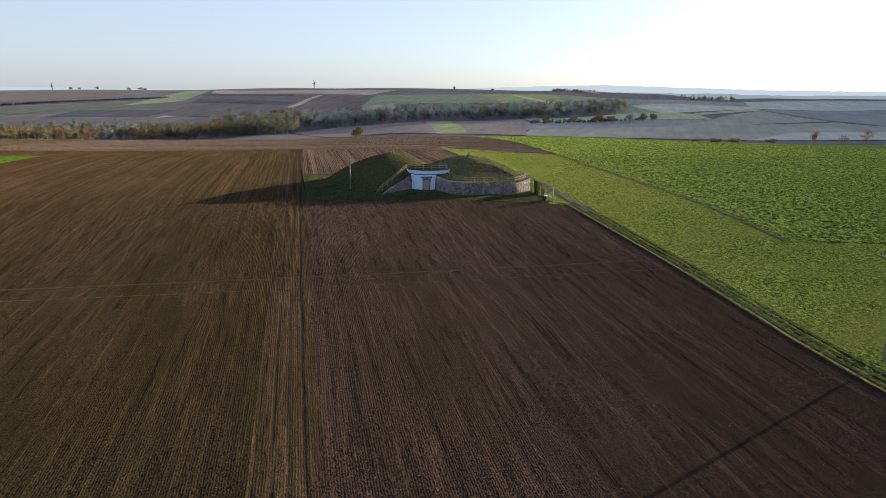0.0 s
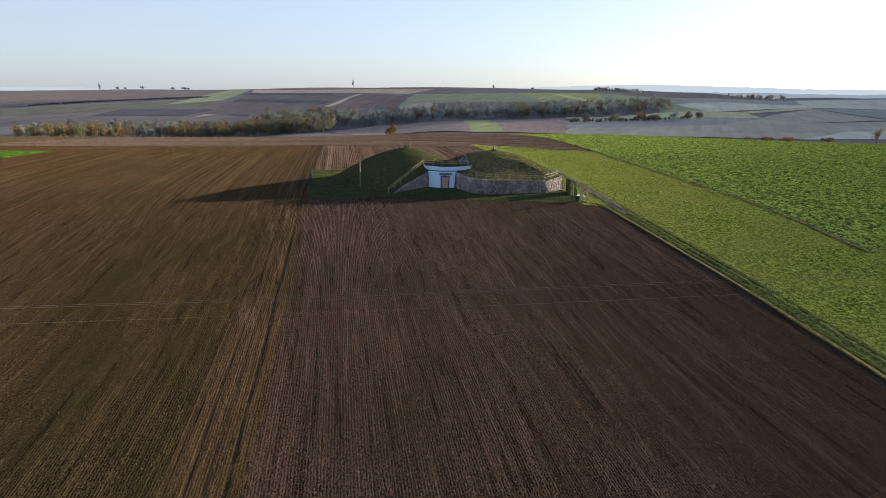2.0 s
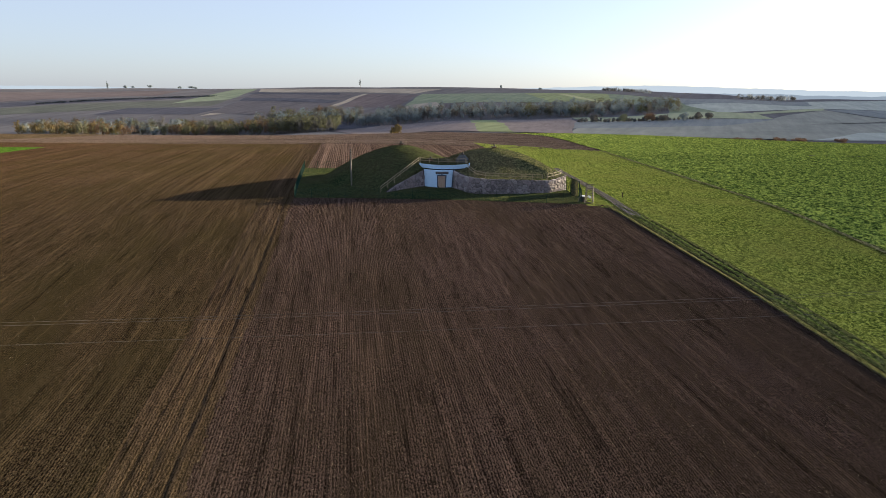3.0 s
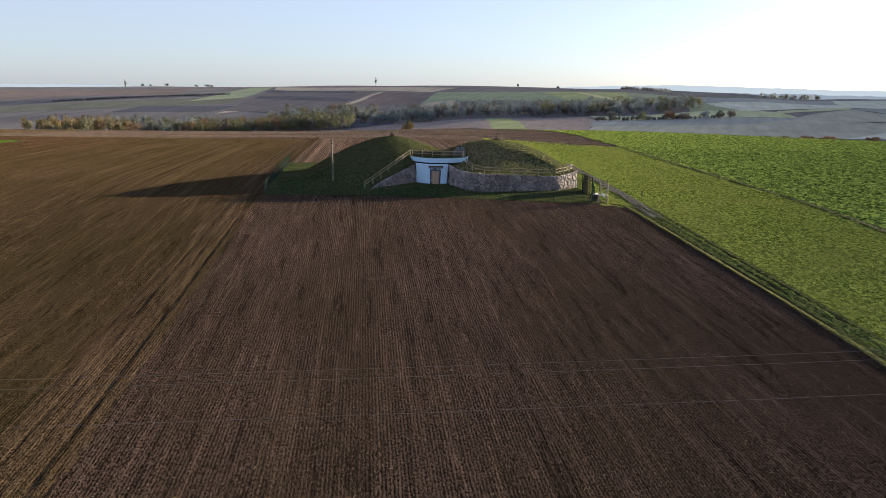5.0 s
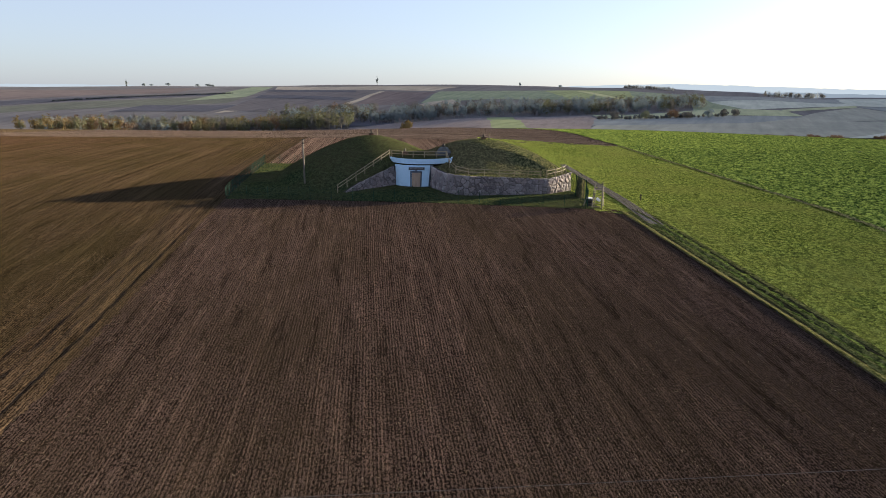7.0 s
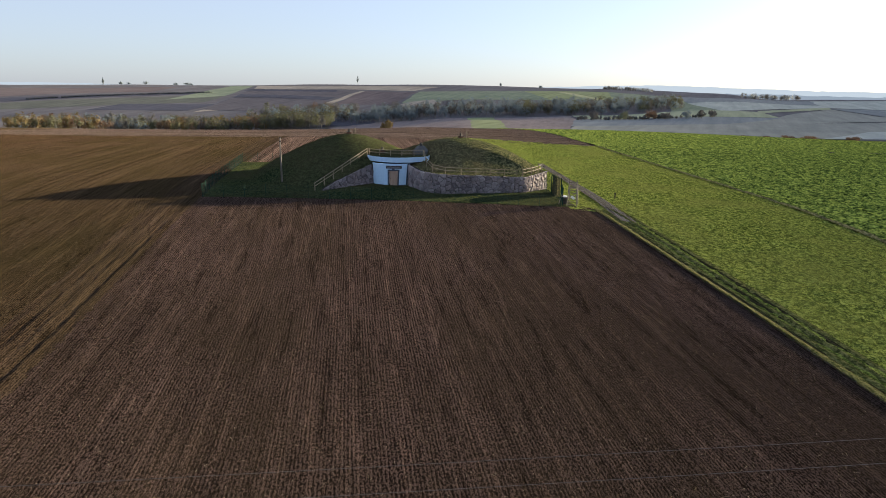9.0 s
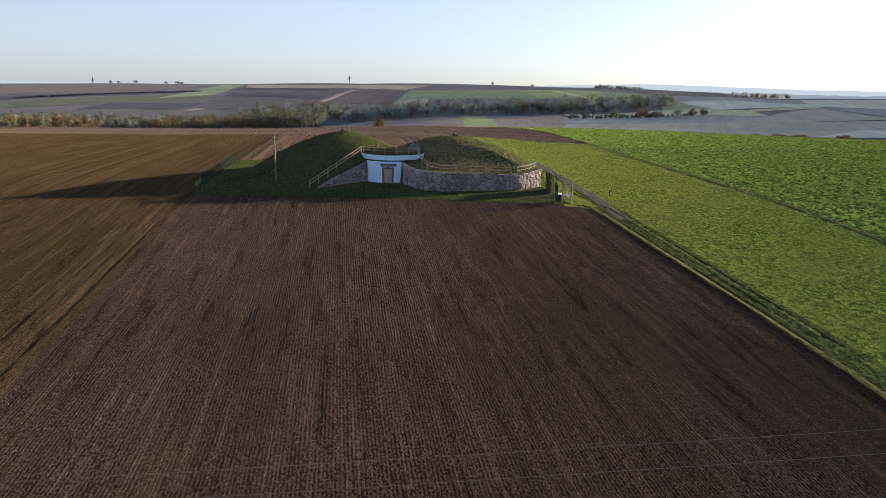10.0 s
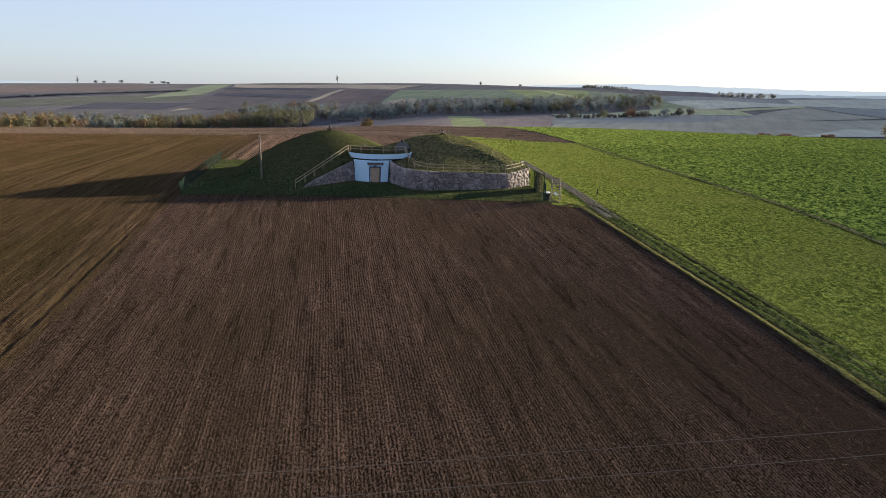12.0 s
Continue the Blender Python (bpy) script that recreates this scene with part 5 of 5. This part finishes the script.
T_PALE = leafy("pale_willow_leaves", [(0.115, 0.131, 0.0969), (0.128, 0.143, 0.104), (0.144, 0.156, 0.111)], 0.15)
T_HEDGE = leafy("hazed_hedge_leaves", [(0.065, 0.08, 0.095), (0.075, 0.09, 0.104), (0.085, 0.098, 0.11)], 0.15)
T_DARK = leafy("hazed_dark_leaves", [(0.146, 0.181, 0.203), (0.155, 0.192, 0.209), (0.168, 0.202, 0.217)], 0.15)


def tree(name, label, x, y, h, w, mat, n=260, leaf=0.6, low=0.25, seed=1, category="tree", group="", z=None):
    rng = np.random.default_rng(seed)
    z = lz(x, y) if z is None else z
    t = thing(name, label, category, (x, y, z - 0.2), 0, group)
    v, q = trunk_arrays(0, 0, 0, h, max(0.12, h * 0.022), rng)
    o = new("trunk", quads_mesh("trunk", v, q, M_BARK, True))
    o.parent = t
    c0 = h * low
    if y > 400:
        v, q, nrm = leaf_crown(rng, (0, 0, (h + c0) / 2), w / 2, (h - c0) / 2, 420, 0.3 + 0.06 * min(h, w))
        o = new("crown", crown_mesh("crown", v, q, mat, nrm))
    else:
        v, q = crown_arrays(rng, (0, 0, (h + c0) / 2), w / 2, w / 2, (h - c0) / 2, n, leaf)
        o = new("crown", crown_mesh("crown", v, q, mat, NORMALS.pop()))
    o.parent = t
    return t


def wood(label, a, b, depth, count, h, mats, seed, spread=0.3):
    """A far wood between two plan points, several rows deep, gathered by leaf tone."""
    rng = np.random.default_rng(seed)
    a, b = np.array(a, float), np.array(b, float)
    d = b - a
    nrm = np.array((-d[1], d[0])) / np.linalg.norm(d)
    tv, tq, kt = [], [], 0
    heaps = {}
    for i in range(count):
        p = a + d * rng.random() + nrm * depth * rng.random()
        z = lz(*p)
        hh = h * rng.uniform(1 - spread, 1 + spread * 0.6)
        w = hh * rng.uniform(0.6, 0.95)
        v, q, soft = leaf_crown(rng, (p[0], p[1], z + hh * 0.52), w / 2, hh * 0.48, 150 if h > 8 else 55, 0.046 * hh + (0.15 if h > 8 else 0.5))
        m = mats[int(rng.integers(0, len(mats)))]
        lst = heaps.setdefault(m.name, [m, [], [], 0, []])
        lst[4].append(soft)
        lst[1].append(v)
        lst[2].append(q + lst[3])
        lst[3] += len(v)
        v, q = trunk_arrays(p[0], p[1], z, hh, 0.25, rng, 2)
        tv.append(v)
        tq.append(q + kt)
        kt += len(v)
    w = thing("wood", label, "wood", (0, 0, 0), 0, "", "stuff")
    o = new("trunks", quads_mesh("trunks", np.vstack(tv), np.vstack(tq), M_BARK_FAR, True))
    o.parent = w
    o["kind"] = "stuff"
    for m, v, q, k, soft in heaps.values():
        o = new("crowns", crown_mesh("crowns", np.vstack(v), np.vstack(q), m, np.vstack(soft)))
        o.parent = w
        o["kind"] = "stuff"
    return w


wood("autumn wood of grey brown and olive trees in the valley", (-560, 790), (-380, 800), 110, 170, 17, [T_DARK, T_BARE, T_OLIVE, T_BARE], 61)
wood("autumn wood with ochre and olive crowns in the valley", (-385, 790), (-235, 780), 100, 150, 18, [T_OLIVE, T_GOLD, T_BARE, T_OLIVE, T_RUST], 62)
wood("pale willows at the end of the valley wood", (-258, 800), (-184, 795), 70, 80, 19, [T_OLIVE, T_PALE, T_OLIVE, T_BARE], 63)
wood("tall bare trees behind the willows", (-310, 900), (-180, 895), 90, 90, 20, [T_BARE, T_DARK, T_OLIVE], 64)
wood("reddish autumn trees behind the willows", (-262, 1010), (-190, 1000), 40, 34, 14, [T_RUST, T_BARE], 65)
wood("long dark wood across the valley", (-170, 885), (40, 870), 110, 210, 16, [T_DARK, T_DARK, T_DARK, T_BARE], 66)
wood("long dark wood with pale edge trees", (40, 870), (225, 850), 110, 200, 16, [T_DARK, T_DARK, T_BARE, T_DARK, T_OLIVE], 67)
wood("orange and yellow bushes on the valley edge", (-330, 470), (-258, 440), 40, 50, 11, [T_GOLD, T_RUST, T_OLIVE], 68)
wood("low hedge across the valley fields", (88, 712), (205, 722), 10, 60, 4.5, [T_HEDGE, T_BARE], 69)
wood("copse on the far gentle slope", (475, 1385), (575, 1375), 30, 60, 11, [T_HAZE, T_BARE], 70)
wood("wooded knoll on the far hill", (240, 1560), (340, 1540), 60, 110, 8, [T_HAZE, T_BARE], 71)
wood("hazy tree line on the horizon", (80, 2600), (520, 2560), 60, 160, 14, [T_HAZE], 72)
wood("dark hedgerow along the far terrace", (-780, 1160), (-530, 1345), 6, 260, 3.4, [T_HEDGE], 73)
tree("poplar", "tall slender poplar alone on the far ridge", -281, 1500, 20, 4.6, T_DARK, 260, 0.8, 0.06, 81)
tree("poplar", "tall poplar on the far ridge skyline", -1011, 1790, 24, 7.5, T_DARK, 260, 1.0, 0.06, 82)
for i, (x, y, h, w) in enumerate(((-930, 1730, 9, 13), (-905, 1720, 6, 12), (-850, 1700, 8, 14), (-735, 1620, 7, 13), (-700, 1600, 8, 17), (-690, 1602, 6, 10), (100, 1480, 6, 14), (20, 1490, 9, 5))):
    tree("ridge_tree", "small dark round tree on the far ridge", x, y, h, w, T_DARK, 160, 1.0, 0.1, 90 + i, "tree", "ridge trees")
tree("field_tree", "lone golden brown bush in the valley field", -68, 541, 11, 11, T_GOLD, 420, 0.6, 0.05, 100)
for i, (px, h, w, m) in enumerate(((960, 9, 10, T_BARE), (1008, 10, 11, T_PALE), (1052, 11, 13, T_RUST), (1075, 8, 12, T_BARE), (1108, 9, 10, T_DARK), (1132, 9, 9, T_BARE), (1149, 11, 9, T_BARE))):
    tree("hedge_tree", "autumn tree in the hedge across the valley", (px - 784) / 1200 * 712, 712 + i, h, w, m, 260, 0.7, 0.08, 110 + i, "tree", "hedge trees")
tree("field_tree", "slender bare tree beyond the green crop", 186, 345, 7.5, 5, T_GOLD, 300, 0.32, 0.1, 121)
tree("field_bush", "dark bare bush beyond the green crop", 205, 352, 5, 7, T_BARE, 300, 0.3, 0.02, 122, "bush")
tree("field_tree", "spreading bare tree beyond the green crop", 219, 356, 8.5, 8.5, T_GOLD, 420, 0.28, 0.15, 123)
for i, (x, y, h, w) in enumerate(((176, 445, 3.6, 9), (190, 450, 3.4, 11), (162, 440, 2.6, 7), (150, 438, 2.2, 10), (205, 430, 2.8, 8))):
    tree("field_bush", "low brown bush below the green crop", x, y, h, w, T_RUST, 420, 0.6, 0.0, 130 + i, "bush", "low bushes")
tree("golden_tree", "small golden tree at the edge of the wood", -284, 838, 14, 9, T_GOLD, 260, 0.8, 0.1, 141, "tree")
tree("golden_tree", "rounded yellow green tree before the dark wood", -412, 842, 13, 13, T_GOLD, 260, 0.8, 0.1, 142, "tree")


# ---- loose growth: grass tufts, crop plants, straw ----
def tri_tufts(rng, x, y, z, h, spread, blades=3):
    """Upright blade clumps as narrow triangles."""
    n = len(x)
    x, y, z = np.repeat(x, blades), np.repeat(y, blades), np.repeat(z, blades)
    m = n * blades
    a = rng.uniform(0, 2 * math.pi, m)
    w = spread * rng.uniform(0.4, 1.0, m)
    hh = h * rng.uniform(0.5, 1.25, m)
    lx, ly = rng.normal(0, 0.35, m) * hh, rng.normal(0, 0.35, m) * hh
    c, s = np.cos(a) * w / 2, np.sin(a) * w / 2
    v = np.stack([np.stack([x - c, y - s, z], -1), np.stack([x + c, y + s, z], -1), np.stack([x + lx, y + ly, z + hh], -1)], 1)
    return v.reshape(-1, 3), np.arange(3 * m).reshape(-1, 3)


def in_quad(rng, corners, n):
    a, b, c, d = [np.array(p, float) for p in corners]
    u, v = rng.random((n, 1)), rng.random((n, 1))
    p = (a * (1 - u) + b * u) * (1 - v) + (d * (1 - u) + c * u) * v
    return p[:, 0], p[:, 1]


G_MEADOW = leafy("meadow_blades", [(0.03013, 0.04367, 0.009114), (0.05357, 0.06688, 0.01564), (0.08705, 0.09548, 0.0293)])
G_DRY = leafy("dry_blades", [(0.0522, 0.0582, 0.027), (0.0808, 0.0844, 0.0459), (0.114, 0.112, 0.0743)])
G_MOUND = leafy("mound_blades", [(0.04838, 0.06664, 0.0264), (0.06664, 0.08389, 0.03377), (0.09139, 0.09856, 0.04433)], 0.5)
G_CROP = leafy("crop_blades", [(0.07332, 0.1161, 0.02478), (0.1161, 0.1652, 0.03724), (0.1685, 0.2187, 0.05513)], 0.4)
G_STRAW = leafy("straw_bits", [(0.093, 0.0772, 0.0557), (0.154, 0.131, 0.0975), (0.247, 0.216, 0.17)])


def tufts(name, label, corners_list, counts, h, spread, mat, seed, height_of, blades=3, keep=None, cluster=None, sway=None):
    rng = np.random.default_rng(seed)
    vs, qs, k = [], [], 0
    for corners, n in zip(corners_list, counts):
        x, y = in_quad(rng, corners, n)
        if cluster:
            ok = smooth_noise(x, y, cluster, seed) > rng.uniform(0.2, 0.8, n)
            x, y = x[ok], y[ok]
        if keep is not None:
            ok = keep(x, y)
            x, y = x[ok], y[ok]
        z = height_of(x, y)
        if sway is not None:
            x, y = sway(x, y)
        v, q = tri_tufts(rng, x, y, z, h, spread, blades)
        vs.append(v)
        qs.append(q + k)
        k += len(v)
    return tagged(new(name, quads_mesh(name, np.vstack(vs), np.vstack(qs), mat)), label, "grass" if "grass" in name else "", "", "stuff")


def off_tracks(x, y):
    u = (x - R0[0]) * RU[0] + (y - R0[1]) * RU[1]
    lane = 26.5 - (y - 117) * 0.122
    return ((u > 3.4) | (y > 122)) & ((y < 122) | (x > lane + 0.2) | (x < lane - 2.3))


tufts("grass_tufts", "short uneven meadow grass tufts catching the low sun",
      [[(38, 57), (75, 40), (90, 101), (25.5, 122)], [(25.5, 122), (53, 101), (39, 222), (8, 238)], [(75, 30), (150, 10), (150, 101), (90, 101)]],
      [34000, 17000, 3000], 0.11, 0.05, G_MEADOW, 201, lambda x, y: land(x, y) + 0.03, 3, off_tracks)
tufts("mound_grass", "longer olive grass on the mounds and lawn", [PLOT], [85000], 0.11, 0.04, G_MOUND, 202,
      lambda x, y: mound_z(x, y)[0] + 0.06, 3, lambda x, y: ~((x > CAN_L - 0.2) & (x < CAN_R + 0.2) & (y > canopy_front(x) - 0.3) & (y < 136.8)) & ~((mound_z(x, y)[1] < 0.05) & (np.random.default_rng(5).random(len(x)) < 0.15)), 1.2)
tufts("verge_grass", "pale dry grass along the field edge", [[at_edge(-0.28, -60), at_edge(0.22, -60), at_edge(0.22, 69.5), at_edge(-0.28, 69.5)]],
      [9000], 0.15, 0.07, G_DRY, 203, lambda x, y: land(x, y) + 0.1, 3, sway=edge_sway)


def stalks(label, corners_list, counts, h, wide, mat, seed, lift=0.03):
    """Single upright stubs of cut straw, set along the drilled rows."""
    rng = np.random.default_rng(seed)
    pts = [in_quad(rng, c, n) for c, n in zip(corners_list, counts)]
    x, y = np.concatenate([q[0] for q in pts]), np.concatenate([q[1] for q in pts])
    u, w = x * RU[0] + y * RU[1], x * RV[0] + y * RV[1]
    keep = smooth_noise(u, w * 0.02, 1.3, seed) + 0.5 * smooth_noise(u * 0.3, w * 0.1, 3.0, seed + 1) > rng.uniform(0.35, 1.0, len(u))
    u, w = u[keep], w[keep]
    u = np.round(u / 0.3) * 0.3 + rng.normal(0, 0.035, len(u))
    x, y = u * RU[0] + w * RV[0], u * RU[1] + w * RV[1]
    v, q = tri_tufts(rng, x, y, land(x, y) + lift, h, wide, 1)
    tagged(new("stubble_stalks", quads_mesh("stubble_stalks", v, q, mat)), label, "stubble", "", "stuff")


G_STUB = leafy("stubble_stalks", [(0.0577, 0.0446, 0.0236), (0.0892, 0.0693, 0.0378), (0.126, 0.0998, 0.0577)], 0.5)
stalks("short tan stubble standing in drilled rows", [[at_strip(-60, -5), at_strip(-4.6, -5), at_strip(-4.6, 130), at_strip(-80, 110)], [at_strip(-85, 110), at_strip(-4.6, 130), at_strip(-4.6, 205), at_strip(-120, 235)]],
       [66000, 74000], 0.11, 0.03, G_STUB, 206)
stalks("sparse residue stubs on the tilled rows", [[on_row(*L0, 10), on_row(*R0, -10), far_r, far_l]], [30000], 0.05, 0.02, G_STUB, 207, 0.05)


def crop_rows():
    rng = np.random.default_rng(204)
    x, y = in_quad(rng, [(53, 101), (200, 101.5), (170, 238), (38, 225)], 62000)
    y = np.round((y + 0.12 * x) / 0.62) * 0.62 - 0.12 * x + rng.normal(0, 0.16, len(y))
    ok = leafy_humps(1.0, 25)(x, y) > rng.uniform(0.1, 1.0, len(x))
    x2, y2 = in_quad(rng, [(38, 225), (170, 238), (190, 305), (11, 376)], 20000)
    x, y = np.concatenate([x[ok], x2]), np.concatenate([y[ok], y2])
    n = len(x) * 3
    x, y = np.repeat(x, 3) + rng.normal(0, 0.07, n), np.repeat(y, 3) + rng.normal(0, 0.05, n)
    z = land(x, y) + leafy_humps(0.2, 25)(x, y) - 0.08
    a = rng.uniform(0, 2 * math.pi, n)
    l, w, r = rng.uniform(0.09, 0.22, n), rng.uniform(0.035, 0.08, n), rng.uniform(0.03, 0.15, n)
    c, s = np.cos(a), np.sin(a)
    p0 = np.stack([x, y, z], -1)
    p1 = np.stack([x + c * l * 0.6 - s * w, y + s * l * 0.6 + c * w, z + r], -1)
    p2 = np.stack([x + c * l, y + s * l, z + r * 0.8], -1)
    p3 = np.stack([x + c * l * 0.6 + s * w, y + s * l * 0.6 - c * w, z + r], -1)
    v = np.stack([p0, p1, p2, p3], 1).reshape(-1, 3)
    tagged(new("crop_plants", quads_mesh("crop_plants", v, np.arange(4 * n).reshape(-1, 4), G_CROP)), "rows of bright green leafy crop plants", "crop", "", "stuff")


crop_rows()


def straw():
    rng = np.random.default_rng(205)
    spots = [in_quad(rng, q, k) for q, k in (([on_row(*L0, -3), on_row(*R0, -27), far_r, far_l], 17000), ([on_row(*L0, -40), on_row(*R0, -62), on_row(*R0, -27), on_row(*L0, -3)], 9000),
                                             ([at_strip(-50, -40), at_strip(-4.6, -40), at_strip(-4.6, 130), at_strip(-60, 110)], 15000))]
    x, y = np.concatenate([q[0] for q in spots]), np.concatenate([q[1] for q in spots])
    n = len(x)
    z = land(x, y) + 0.075 + rng.uniform(0, 0.03, n)
    a = rng.uniform(0, 2 * math.pi, n)
    l, w, t = rng.uniform(0.02, 0.085, n), rng.uniform(0.006, 0.014, n), rng.uniform(-0.02, 0.05, n)
    c, s = np.cos(a), np.sin(a)
    v = np.stack([np.stack([x - c * l - s * w, y - s * l + c * w, z - t], -1), np.stack([x - c * l + s * w, y - s * l - c * w, z - t], -1),
                  np.stack([x + c * l + s * w, y + s * l - c * w, z + t], -1), np.stack([x + c * l - s * w, y + s * l + c * w, z + t], -1)], 1)
    tagged(new("straw_bits", quads_mesh("straw_bits", v.reshape(-1, 3), np.arange(4 * n).reshape(-1, 4), G_STRAW)), "pale straw and stalk bits scattered on the soil", "straw", "", "stuff")


straw()
